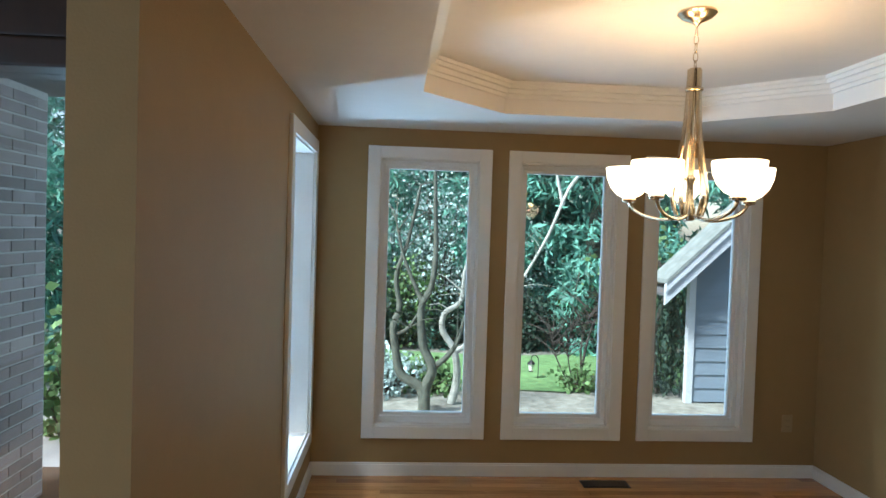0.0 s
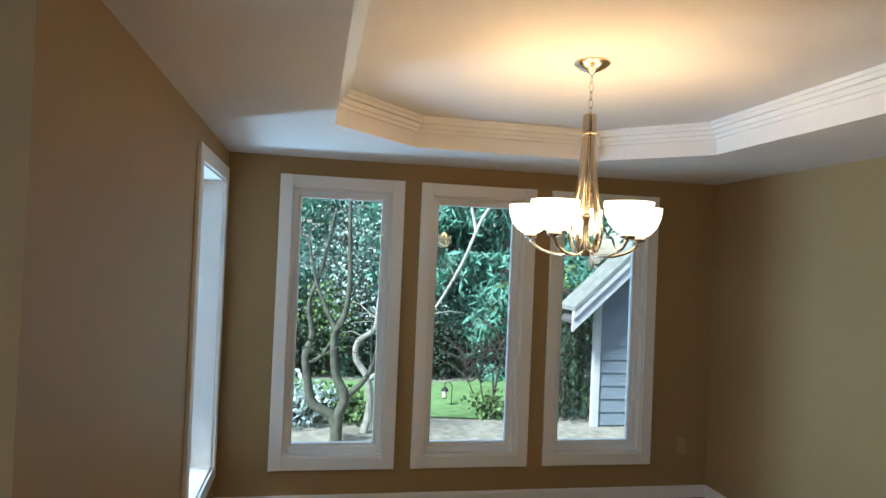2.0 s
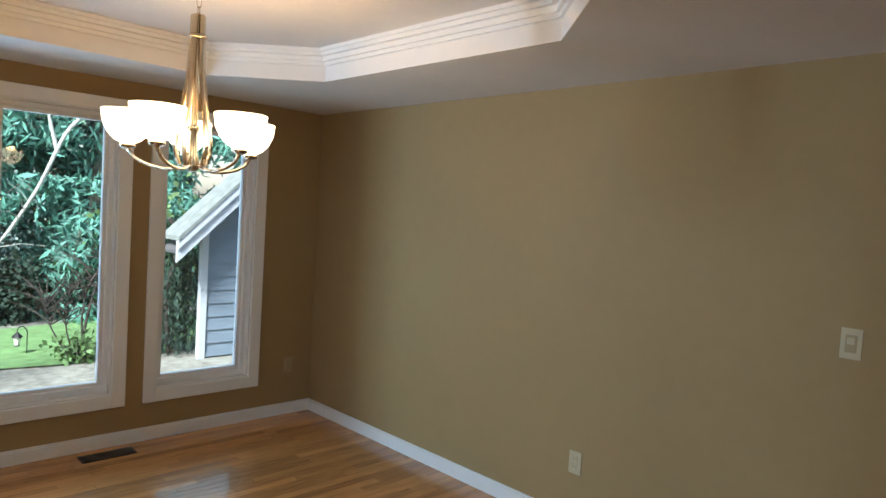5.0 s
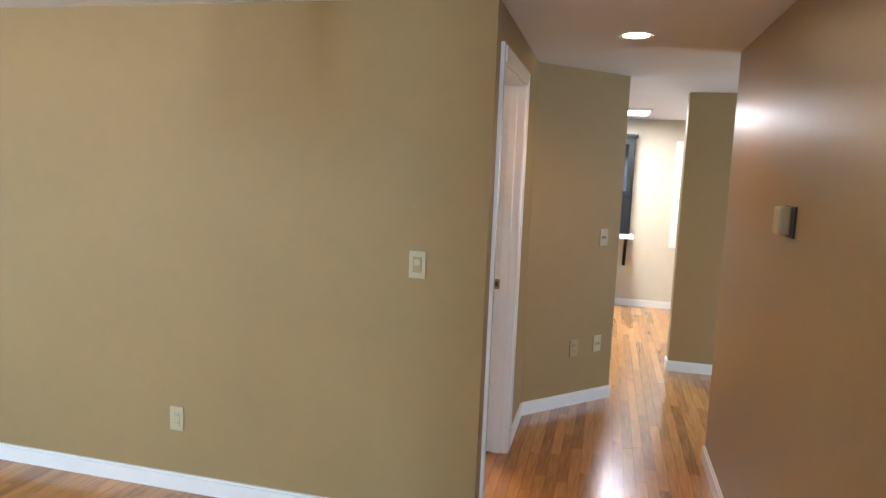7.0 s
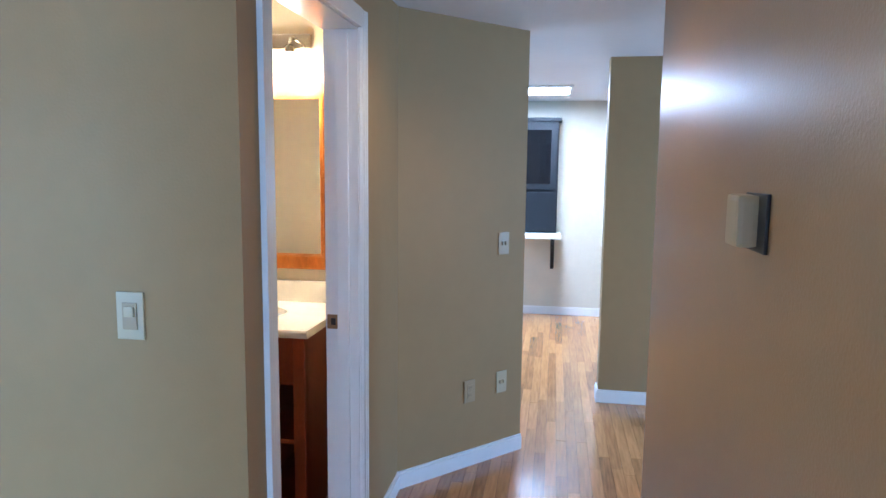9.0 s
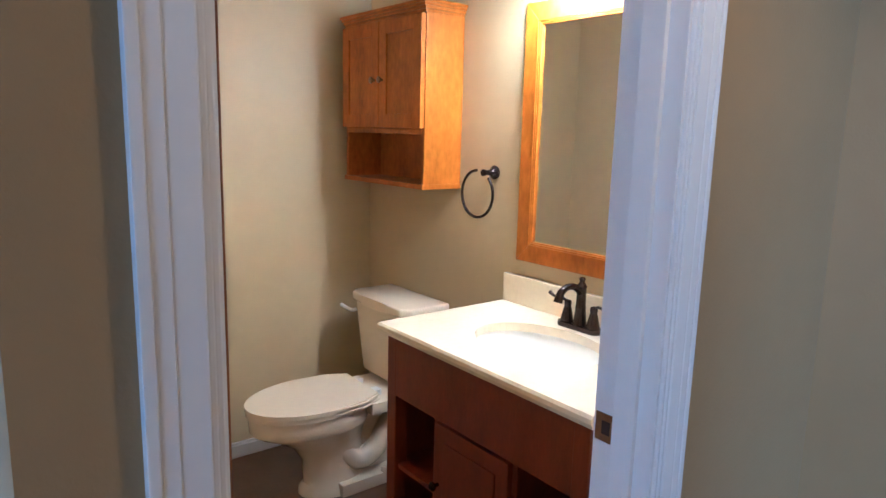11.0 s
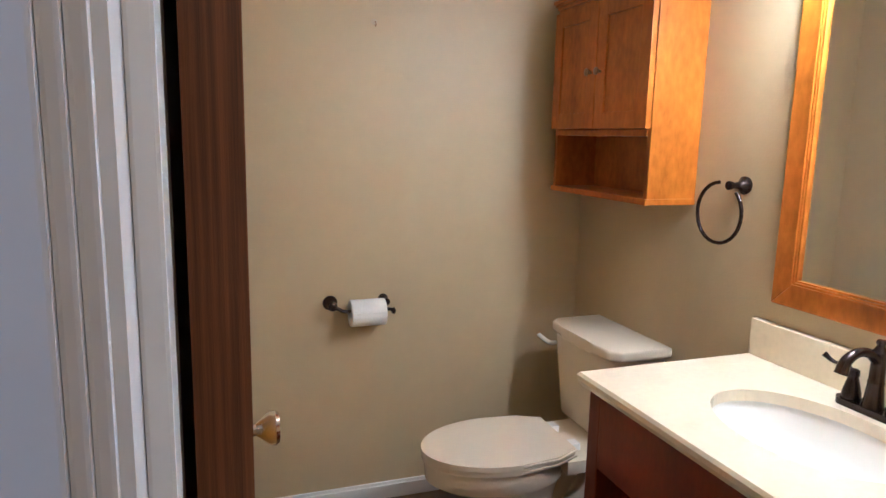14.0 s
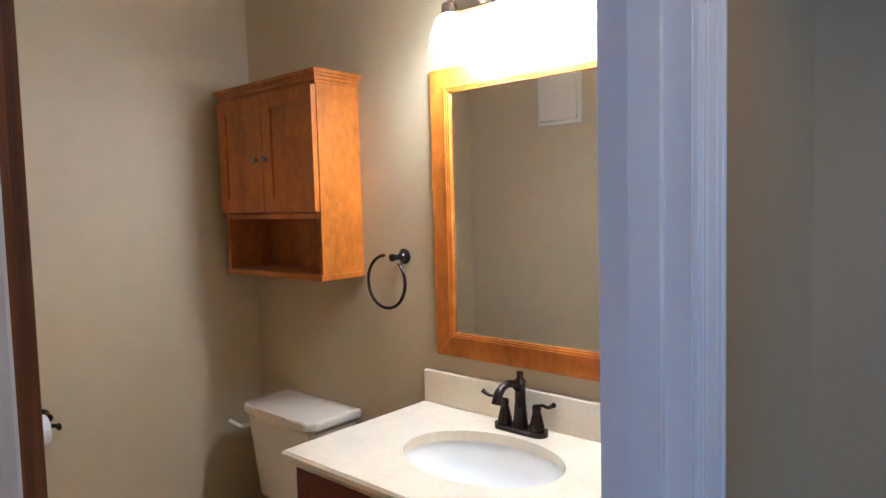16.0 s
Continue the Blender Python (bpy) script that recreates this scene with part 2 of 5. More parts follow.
def wall_cells(us, zs, holes):
    """Cells (u0, u1, z0, z1) of a wall face that are no hole."""
    ub = sorted({*us, *[h for q in holes for h in q[:2]]})
    zb = sorted({*zs, *[h for q in holes for h in q[2:]]})
    for u0, u1 in zip(ub, ub[1:]):
        for z0, z1 in zip(zb, zb[1:]):
            if not any(h[0] <= u0 and u1 <= h[1] and h[2] <= z0 and z1 <= h[3] for h in holes):
                yield u0, u1, z0, z1


def wall_x(name, y0, y1, x0, x1, z1, material, holes=(), label="painted plaster wall", z0=0.0):
    bm = bmesh.new()
    for u0, u1, a, b in wall_cells((x0, x1), (z0, z1), holes):
        box(bm, u0, u1, y0, y1, a, b)
    bmesh.ops.remove_doubles(bm, verts=bm.verts, dist=1e-5)
    return setting(name, bm, material, label, "wall")


def wall_y(name, x0, x1, y0, y1, z1, material, holes=(), label="painted plaster wall", z0=0.0):
    bm = bmesh.new()
    for u0, u1, a, b in wall_cells((y0, y1), (z0, z1), holes):
        box(bm, x0, x1, u0, u1, a, b)
    bmesh.ops.remove_doubles(bm, verts=bm.verts, dist=1e-5)
    return setting(name, bm, material, label, "wall")


def prism(bm, pts, z0, z1):
    lo = [bm.verts.new((x, y, z0)) for x, y in pts]
    hi = [bm.verts.new((x, y, z1)) for x, y in pts]
    bm.faces.new(lo[::-1])
    bm.faces.new(hi)
    for i in range(len(pts)):
        j = (i + 1) % len(pts)
        bm.faces.new((lo[i], lo[j], hi[j], hi[i]))
    return bm


# ---- large structure ----
H = 2.25          # ceiling
HB = 2.44         # bathroom ceiling
WX = (-2.668, -1.757, -0.846)   # window centres
WO = (0.325, 0.32, 2.06)        # half width, bottom, top of an opening
wall_x("wall_north", 0.0, 0.14, -3.53, 0.185, 2.6, M_WALL, [(c - WO[0], c + WO[0], WO[1], WO[2]) for c in WX], "tan painted dining room wall with three windows")
wall_y("wall_west", -3.53, -3.39, -2.9, 0.0, 2.6, M_WALL, [(-1.02, -0.17, WO[1], WO[2])], "tan painted wall ending at the entry")
wall_y("wall_east", 0.0, 0.185, -3.72, 0.0, 2.6, M_WALL, (), "plain tan painted dining room wall")
DL, DR, DT = 0.075, 0.845, 2.04
wall_x("wall_hall", -3.88, -3.72, 0.0, 0.155, 2.6, M_WALL, (), "tan painted wall corner")
wall_x("wall_hall_door", -3.88, -3.76, 0.075, 1.537, 2.6, M_WALL, [(DL, DR, 0, DT)], "tan painted hall wall with a bathroom doorway")
setting("wall_angled", prism(bmesh.new(), [(1.537, -3.88), (2.125, -4.437), (2.21, -4.35), (1.62, -3.76), (1.537, -3.76)], 0, 2.6), M_WALL, "tan painted angled hall wall", "wall")
wall_x("wall_hall_south", -5.09, -4.97, -1.95, 1.217, 2.6, M_SATIN, (), "tan satin painted hall wall")
wall_y("wall_pier", 2.97, 3.12, -7.9, -4.913, 2.6, M_WALL, (), "tan painted wall end beyond the hall")
wall_y("wall_far", 5.65, 5.77, -8.0, -1.0, 2.6, mat("pale_cream_wall_paint", (0.60, 0.55, 0.43), 0.5, vary=0.04, scale=2, bump=0.2), [(-6.1, -5.16, 0.82, 1.93)], "pale cream family room wall")
wall_y("wall_kitchen", 2.1, 2.21, -4.35, -1.0, 2.6, M_WALL)
wall_x("wall_kitchen_north", -1.0, -0.88, 2.1, 5.77, 2.6, M_WALL, [(3.2, 5.2, 0.9, 2.1)])
wall_x("wall_south", -8.12, -8.0, -6.12, 5.77, 2.6, M_WALL, [(0.9, 2.9, 0.5, 2.1)])
wall_y("wall_entry_west", -6.12, -6.0, -8.0, -2.3, 2.6, M_WALL, [(-7.25, -4.55, 0.5, 2.1)])
wall_y("wall_west_bay", -3.64, -3.53, -1.2, 0.14, 2.6, M_CONC, [(-1.02, -0.17, WO[1], WO[2])], "outer thickness of the wall round the side window")
SLX = (-4.03, -3.62)
wall_x("wall_entry", -2.42, -2.3, -6.0, -3.53, 2.6, M_WALL, [(-5.15, SLX[1], 0, 2.08)], "dark entry wall with front door and sidelight")
wall_y("wall_bath_east", 1.61, 1.72, -3.76, -1.58, 2.6, M_BATH, (), "taupe painted bathroom wall")
wall_x("wall_bath_north", -1.70, -1.58, 0.105, 1.61, 2.6, M_BATH, (), "taupe painted bathroom wall with a small picture nail")
# bathroom faces of the shared walls
setting("wall_bath_west", B(0.105, 0.109, -3.72, -1.70, 0, HB), M_BATH, "taupe bathroom wall finish", "wall")
bm = bmesh.new()
box(bm, DR + 0.07, 1.61, -3.76, -3.756, 0, HB)
box(bm, 0.109, DR + 0.07, -3.76, -3.756, DT + 0.07, HB)
setting("wall_bath_south", bm, M_BATH, "taupe bathroom wall finish", "wall")

# ceilings
OC = [(-2.765, -1.16), (-2.305, -0.68), (-1.21, -0.68), (-0.75, -1.14), (-0.75, -2.72), (-1.21, -3.2), (-2.305, -3.2), (-2.765, -2.72)]
RC = [(-3.53, -3.88), (-3.53, 0.0), (0.0, 0.0), (0.0, -3.88)]
bm = bmesh.new()
o = [bm.verts.new((x, y, H)) for x, y in OC]
r = [bm.verts.new((x, y, H)) for x, y in RC]
for f in ((r[0], r[1], o[0], o[7]), (r[1], o[1], o[0]), (r[1], r[2], o[2], o[1]), (r[2], o[3], o[2]), (r[2], r[3], o[4], o[3]), (r[3], o[5], o[4]), (r[3], r[0], o[6], o[5]), (r[0], o[7], o[6])):
    bm.faces.new(f)
top = [bm.verts.new((x, y, 2.42)) for x, y in OC]
for i in range(8):
    j = (i + 1) % 8
    bm.faces.new((o[i], o[j], top[j], top[i]))
bm.faces.new(top)
setting("ceiling", bm, M_CEIL, "white dining room ceiling with an octagonal tray", "ceiling")
setting("ceiling_roof_south", B(-6.12, 5.77, -8.12, -2.42, 2.6, 2.75), M_CEIL, "plain ceiling slab", "ceiling")
setting("ceiling_roof_slab", B(-3.53, 5.77, -2.42, 0.14, 2.6, 2.75), M_CEIL, "plain ceiling slab", "ceiling")


def ring_step(bm, inset0, inset1, z0, z1):
    """A moulding step that runs round the inside of the tray."""
    cx = sum(p[0] for p in OC) / 8
    cy = sum(p[1] for p in OC) / 8

    def scaled(d):
        out = []
        for k in range(8):
            p, a, b = Vector(OC[k]), Vector(OC[k - 1]), Vector(OC[(k + 1) % 8])
            n1 = Vector((-(p - a).y, (p - a).x)).normalized()
            n2 = Vector((-(b - p).y, (b - p).x)).normalized()
            c = Vector((cx, cy)) - p
            n1 = n1 if n1.dot(c) > 0 else -n1
            n2 = n2 if n2.dot(c) > 0 else -n2
            bis = (n1 + n2).normalized()
            out.append(p + bis * d / bis.dot(n1))
        return out
    a, b = scaled(inset0), scaled(inset1)
    rows = [[bm.verts.new((*q, z)) for q in ring] for ring, z in ((a, z0), (b, z0), (b, z1), (a, z1))]
    for u in range(4):
        v = (u + 1) % 4
        for i in range(8):
            j = (i + 1) % 8
            bm.faces.new((rows[u][i], rows[u][j], rows[v][j], rows[v][i]))


bm = bmesh.new()
ring_step(bm, -0.002, 0.014, 2.335, 2.355)
ring_step(bm, -0.002, 0.028, 2.3552, 2.38)
ring_step(bm, -0.002, 0.05, 2.3802, 2.40)
ring_step(bm, -0.002, 0.062, 2.4002, 2.4185)
setting("trim_tray_crown", bm, M_TRIM, "white stepped crown moulding inside the ceiling tray", "moulding")
bm = bmesh.new()
box(bm, 0.0, 5.65, -8.0, -3.88, H, H + 0.05)
box(bm, -6.0, 0.0, -8.0, -3.88, H, H + 0.05)
box(bm, -6.0, -3.53, -3.88, -2.42, H, H + 0.05)
box(bm, 2.21, 5.65, -3.88, -1.0, H, H + 0.05)
setting("ceiling_hall", bm, M_CEIL, "white hall and family room ceiling", "ceiling")
setting("ceiling_bathroom", B(0.105, 1.61, -3.76, -1.70, HB, HB + 0.05), M_CEIL, "white bathroom ceiling", "ceiling")

# floors
setting("floor_base", B(-6.12, 5.77, -8.12, 0.14, -0.25, -0.012), M_GAP, "dark subfloor under the oak strips", "floor")
setting("floor_bathroom", B(0.105, 1.61, -3.76, -1.70, -0.012, 0.0), M_BATHFLOOR, "dark brown bathroom floor", "floor")

# baseboards
BBH = 0.085


def baseboard(name, x0, y0, x1, y1, inward, h=BBH, t=0.014):
    d = Vector((x1 - x0, y1 - y0))
    n = Vector((-d.y, d.x)).normalized() * inward
    bm = prism(bmesh.new(), [(x0, y0), (x1, y1), (x1 + n.x * t, y1 + n.y * t), (x0 + n.x * t, y0 + n.y * t)], 0, h - 0.012)
    a = t * 0.6
    prism(bm, [(x0, y0), (x1, y1), (x1 + n.x * a, y1 + n.y * a), (x0 + n.x * a, y0 + n.y * a)], h - 0.012, h)
    return setting(name, bm, M_TRIM, "white painted baseboard", "baseboard")


baseboard("baseboard_north", -3.39, 0.0, 0.0, 0.0, -1)
baseboard("baseboard_west", -3.39, -2.9, -3.39, -0.015, -1)
baseboard("baseboard_east", 0.0, -3.88, 0.0, -0.015, 1)
baseboard("baseboard_hall", DR + 0.165, -3.88, 1.537, -3.88, -1)
baseboard("baseboard_angled", 1.537, -3.88, 2.125, -4.437, -1)
baseboard("baseboard_hall_south", -1.95, -4.97, 1.217, -4.97, 1)
baseboard("baseboard_hall_end", 1.217, -5.09, 1.217, -4.97, -1)
baseboard("baseboard_pier", 2.97, -7.9, 2.97, -4.913, 1)
baseboard("baseboard_pier_end", 2.956, -4.913, 3.12, -4.913, 1)
baseboard("baseboard_far", 5.65, -8.0, 5.65, -1.0, 1)
baseboard("baseboard_bath_north", 0.11, -1.70, 1.61, -1.70, -1, 0.07)
baseboard("baseboard_bath_east", 1.61, -2.68, 1.61, -1.715, 1, 0.07)


# ---- windows ----
def window(name, hw, z0, z1, m, label, deep=0.0):
    """A fixed window in the plane y = 0, room on the -y side; hw: half the opening's width; deep: extra depth of the reveal."""
    w = thing(name, label, "window", kind="structure")
    c = 0.075
    cas = bmesh.new()
    box(cas, -hw - c, -hw + 0.004, -0.02, 0.0, z0 - c, z1 + c, 0.004)
    box(cas, hw - 0.004, hw + c, -0.02, 0.0, z0 - c, z1 + c, 0.004)
    part("casing_side", cas, M_TRIM, w)
    part("casing_head", B(-hw + 0.004, hw - 0.004, -0.0195, 0.0, z1 - 0.004, z1 + c - 0.001, bev=0.004), M_TRIM, w)
    part("window_sill", B(-hw + 0.004, hw - 0.004, -0.0195, 0.0, z0 - c + 0.001, z0 + 0.004, bev=0.004), M_TRIM, w)
    liner = bmesh.new()
    box(liner, -hw, -hw + 0.012, 0.0, 0.135 + deep, z0, z1)
    box(liner, hw - 0.012, hw, 0.0, 0.135 + deep, z0, z1)
    box(liner, -hw + 0.012, hw - 0.012, 0.0, 0.135 + deep, z1 - 0.012, z1)
    box(liner, -hw + 0.012, hw - 0.012, 0.0, 0.135 + deep, z0, z0 + 0.012)
    part("jamb_liner", liner, M_TRIM, w)
    fr = bmesh.new()
    a, zl, zh = hw - 0.012, z0 + 0.012, z1 - 0.012
    for k, (t, y0, y1) in enumerate(((0.028, 0.055 + deep, 0.13 + deep), (0.05, 0.075 + deep, 0.12 + deep))):
        s = 0.0 if k == 0 else 0.028
        u, l, h = a - s, zl + s, zh - s
        t2 = t - s
        box(fr, -u, -u + t2, y0, y1, l, h, 0.003)
        box(fr, u - t2, u, y0, y1, l, h, 0.003)
        box(fr, -u + t2, u - t2, y0, y1, h - t2, h, 0.003)
        box(fr, -u + t2, u - t2, y0, y1, l, l + t2 * 1.5, 0.003)
    part("window_frame", fr, M_VINYL, w)
    p = part("pane", B(-a + 0.045, a - 0.045, 0.094 + deep, 0.099 + deep, zl + 0.05, zh - 0.045), M_GLASS, w)
    p.visible_shadow = False
    w.matrix_basis = m
    return w


for i, c in enumerate(WX):
    window("window_%d" % (i + 1), WO[0], WO[1], WO[2], pose(c, 0, 0), "tall fixed window with wide white casing")
window("window_4", 0.425, WO[1], WO[2], pose(-3.39, -0.595, 0, 0, 0, 90), "tall white side window beside the corner", 0.11)
window("window_5", 0.47, 0.82, 1.93, pose(5.65, -5.63, 0, 0, 0, -90), "bright family room window with white blind")
bl = thing("window_blind", "white slatted blind hanging in the far window", "blind", 5.66, -5.63, 1.9)
for k in range(34):
    part("slat", B(5.668, 5.69, -6.08, -5.18, 0.86 + k * 0.031, 0.862 + k * 0.031 + 0.012), M_WHITEP, bl)
# hidden from every camera pose; added to go with the kitchen fill lamp
window("window_6", 1.0, 0.9, 2.1, pose(4.2, -1.0, 0), "unseen wide kitchen window added for light behind the angled wall")

# unseen window, put here only for the entry's fill lamp
window("window_8", 1.35, 0.5, 2.1, pose(-6.0, -5.9, 0, 0, 0, 90), "unseen wide entry window added to let daylight in")
# made-up south window for the hall's fill lamp, out of view
window("window_9", 1.0, 0.5, 2.1, pose(1.9, -8.0, 0, 0, 0, 180), "unseen wide window added to send daylight into the hall")

# ---- front door sidelight ----
sl = thing("window_7", "narrow entry sidelight glass in dark wood frame", "sidelight", kind="structure")
bm = bmesh.new()
box(bm, SLX[0] - 0.085, SLX[0], -2.45, -2.27, 0, 2.08, 0.008)
box(bm, SLX[1] - 0.04, SLX[1], -2.45, -2.27, 0, 2.08, 0.008)
part("frame_post", bm, M_DARKWOOD, sl)
part("frame_head", B(SLX[0], SLX[1] - 0.04, -2.45, -2.27, 2.0, 2.08, bev=0.008), M_DARKWOOD, sl)
part("frame_stop", B(SLX[0] - 0.002, SLX[0] + 0.025, -2.40, -2.32, 0.0, 2.0, bev=0.006), M_BRASS, sl, "aged brass weatherstrip edge")
p = part("pane", B(SLX[0] + 0.025, SLX[1] - 0.04, -2.362, -2.356, 0.02, 2.0), M_GLASS, sl)
p.visible_shadow = False
fd = thing("door_2", "closed dark wood front door", "door", kind="structure")
part("door_leaf", B(-5.1, SLX[0] - 0.09, -2.39, -2.345, 0.01, 2.06, bev=0.004), M_DARKWOOD, fd)
for zz in (0.2, 1.15):
    for xx in (-5.0, -4.55):
        part("panel", B(xx, xx + 0.35, -2.398, -2.39, zz, zz + 0.75, bev=0.003), M_DARKWOOD, fd)
part("head_trim", B(-5.22, SLX[1] + 0.04, -2.45, -2.42, 2.08, 2.248, bev=0.006), M_DARKWOOD, fd)

# ---- bathroom doorway ----
d1 = thing("door_frame", "white painted bathroom door frame with moulded casing", "door frame", kind="structure")
JL, JR = 0.100, DR - 0.008


def casing(bm, x0, x1, y, out, z1):
    """Moulded upright casing: outer band, hollow and inner bead; out: -1 towards the hall."""
    w = x1 - x0
    for a, b, d in ((0.0, 0.10, 0.007), (0.10, 0.20, 0.010), (0.20, 0.60, 0.0128), (0.60, 0.84, 0.0142), (0.84, 1.0, 0.0165)):
        ya, yb = sorted((y, y + out * d))
        box(bm, x0 + a * w, x0 + b * w, ya, yb, 0, z1, 0.002)


part("jamb_left", B(DL, JL, -3.88, -3.80, 0, DT - 0.012), M_JAMB, d1)
part("door_stop", B(JL, JL + 0.012, -3.842, -3.80, 0, DT - 0.024, bev=0.002), M_JAMB, d1)
part("jamb_right", B(JR, DR, -3.88, -3.752, 0, DT - 0.012), M_JAMB, d1)
part("jamb_head", B(DL, DR, -3.88, -3.752, DT - 0.012, DT), M_JAMB, d1)
bm = bmesh.new()
box(bm, JR - 0.011, JR, -3.845, -3.80, 0, DT - 0.024, 0.002)
part("door_stop", bm, M_JAMB, d1)
bm = bmesh.new()
casing(bm, JL - 0.005, JL - 0.080, -3.88, -1, DT + 0.06)
part("casing_left", bm, M_JAMB, d1)
bm = bmesh.new()
casing(bm, JR + 0.006, JR + 0.078, -3.88, -1, DT + 0.06)
part("casing_right", bm, M_JAMB, d1)
part("casing_head", B(JL - 0.005, JR + 0.005, -3.8975, -3.88, DT - 0.007, DT + 0.059, bev=0.003), M_JAMB, d1)
st = part("strike_plate", B(JR - 0.0025, JR, -3.80, -3.757, 0.935, 0.99, bev=0.001), M_BRASS, d1, "dull brass strike plate")
part("latch_hole", B(JR - 0.0035, JR - 0.0024, -3.79, -3.772, 0.95, 0.976), M_BLACKP, st)

dr = thing("door_1", "honey birch flush bathroom door standing open", "door", 0.13, -3.745, 0, kind="structure")
part("door_leaf", B(0.119, 0.1475, -3.744, -3.04, 0.012, 2.02), M_DOORWOOD, dr)
part("door_edge", B(0.116, 0.1485, -3.7475, -3.744, 0.012, 2.02), M_DOOREDGE, dr, "dark stained grained door edge")
# black block stands for the shade between jamb and door edge
part("rebate_shade", B(0.0755, 0.10, -3.7995, -3.722, 0.0, 2.027), M_GAPSHADE, dr, "black block painted as shade in the hinge rebate")
for zz in (0.25, 1.0, 1.8):
    bm = bmesh.new()
    lathe(bm, [(0.006, -0.045), (0.006, 0.045)], 10, pose(0.106, -3.752, zz))
    part("hinge", bm, M_BLACKP, dr)
kn = bmesh.new()
lathe(kn, [(0.032, 0.0), (0.033, 0.004), (0.026, 0.01), (0.011, 0.016), (0.010, 0.032), (0.016, 0.040), (0.026, 0.052), (0.028, 0.062), (0.024, 0.068), (0.016, 0.0685), (0.012, 0.066)], 24, pose(0.1475, -3.105, 1.0, 0, 90, 0))
part("knob", kn, M_CHROME, dr, "round satin chrome door knob", True)
dr.matrix_basis = pose(0.131, -3.745, 0, 0, 0, -0.5)


# ---- wall plates ----
def plate(name, m, label, category, style, face=None):
    """A wall plate in the plane x = 0 that looks along -x."""
    w = thing(name, label, category)
    part("cover_plate", B(-0.006, 0.0, -0.036, 0.036, -0.058, 0.058, bev=0.003), face or M_IVORY, w)
    if style == "outlet":
        for zz in (-0.02, 0.02):
            f = part("socket", B(-0.009, -0.006, -0.017, 0.017, zz - 0.015, zz + 0.015, bev=0.002), face or M_IVORY, w)
            for yy in (-0.007, 0.007):
                part("slot", B(-0.0095, -0.009, yy - 0.001, yy + 0.001, zz - 0.004, zz + 0.005), M_BLACKP, f)
    elif style == "dimmer":
        part("dimmer_body", B(-0.009, -0.006, -0.019, 0.019, -0.033, 0.033, bev=0.002), M_TANP, w)
        part("paddle", B(-0.013, -0.009, -0.013, 0.013, -0.002, 0.024, bev=0.002), M_IVORY, w)
    else:
        for yy in (-0.012, 0.012) if style == "double" else (0.0,):
            part("toggle", B(-0.014, -0.006, yy - 0.004, yy + 0.004, -0.008, 0.012, bev=0.001), face or M_IVORY, w)
    w.matrix_basis = m
    return w


plate("wall_outlet", pose(0, -2.432, 0.355), "almond duplex outlet low on the dining wall", "outlet", "outlet")
plate("light_switch", pose(0, -3.59, 1.178), "almond dimmer switch on the dining wall", "switch", "dimmer")
ang = math.degrees(math.atan2(-0.557, 0.588))


def on_angled(s, z):
    """A pose on the angled wall, s metres along it, looking off the wall."""
    d = Vector((0.588, -0.557)).normalized()
    return pose(1.537 + d.x * s, -3.88 + d.y * s, z, 0, 0, ang + 90)


plate("light_switch", on_angled(0.655, 1.155), "tan switch plate on the angled wall", "switch", "double", M_TANP)
plate("wall_outlet", on_angled(0.44, 0.40), "tan outlet low on the angled wall", "outlet", "outlet", M_TANP)
plate("wall_outlet", on_angled(0.66, 0.41), "almond jack plate low on the angled wall", "outlet", "double", M_IVORY)
plate("wall_outlet", pose(-0.20, 0, 0.37, 0, 0, 90), "tan outlet beside the window corner", "outlet", "outlet", M_TANP)

th = thing("door_chime", "white door chime box with dark side on wall", "chime", -0.07, -4.97, 1.45)
part("chime_body", B(-0.105, -0.02, -4.966, -4.925, 1.395, 1.495, bev=0.012), M_IVORY, th)
part("back_plate", B(-0.15, -0.015, -4.97, -4.963, 1.388, 1.498, bev=0.002), M_BLACKP, th, "black back plate")

vr = thing("floor_register", "dark bronze floor vent below the windows", "vent", -1.487, -0.13, 0)
part("frame", B(-1.64, -1.335, -0.20, -0.08, 0.0005, 0.004), M_REGISTER, vr)
for k in range(12):
    part("slat", B(-1.625 + k * 0.0235, -1.612 + k * 0.0235, -0.19, -0.09, 0.004, 0.007), M_REGISTER, vr)

# ---- chandelier ----
CX, CY = -1.808, -1.925
ch = thing("chandelier", "nickel five-arm chandelier with lit frosted bowl shades", "chandelier", CX, CY, 2.42)
P0 = pose(CX, CY, 0)
part("canopy", lathe(bmesh.new(), [(0.068, 2.42), (0.07, 2.412), (0.055, 2.398), (0.03, 2.386), (0.012, 2.378), (0.006, 2.37)], 28, P0), M_NICKEL, ch, "", True)
for k in range(5):
    bm = bmesh.new()
    zc = 2.352 - k * 0.031
    loop = []
    for i in range(13):
        a = 2 * math.pi * i / 12
        u, v = 0.0085 * math.cos(a), 0.0185 * math.sin(a)
        loop.append((CX + (u if k % 2 else 0), CY + (0 if k % 2 else u), zc + v))
    tube(bm, loop, 0.0019, 6)
    part("chain_link", bm, M_NICKEL, ch, "", True)
part("hub", lathe(bmesh.new(), [(0.012, 1.665), (0.02, 1.67), (0.022, 1.70), (0.014, 1.73), (0.012, 1.80), (0.02, 1.815), (0.02, 1.825), (0.012, 1.83), (0.010, 2.21), (0.016, 2.215), (0.004, 2.222)], 20, P0), M_NICKEL, ch, "", True)
part("collar", lathe(bmesh.new(), [(0.027, 2.135), (0.032, 2.138), (0.032, 2.146), (0.027, 2.149)], 20, P0), M_NICKEL, ch, "", True)
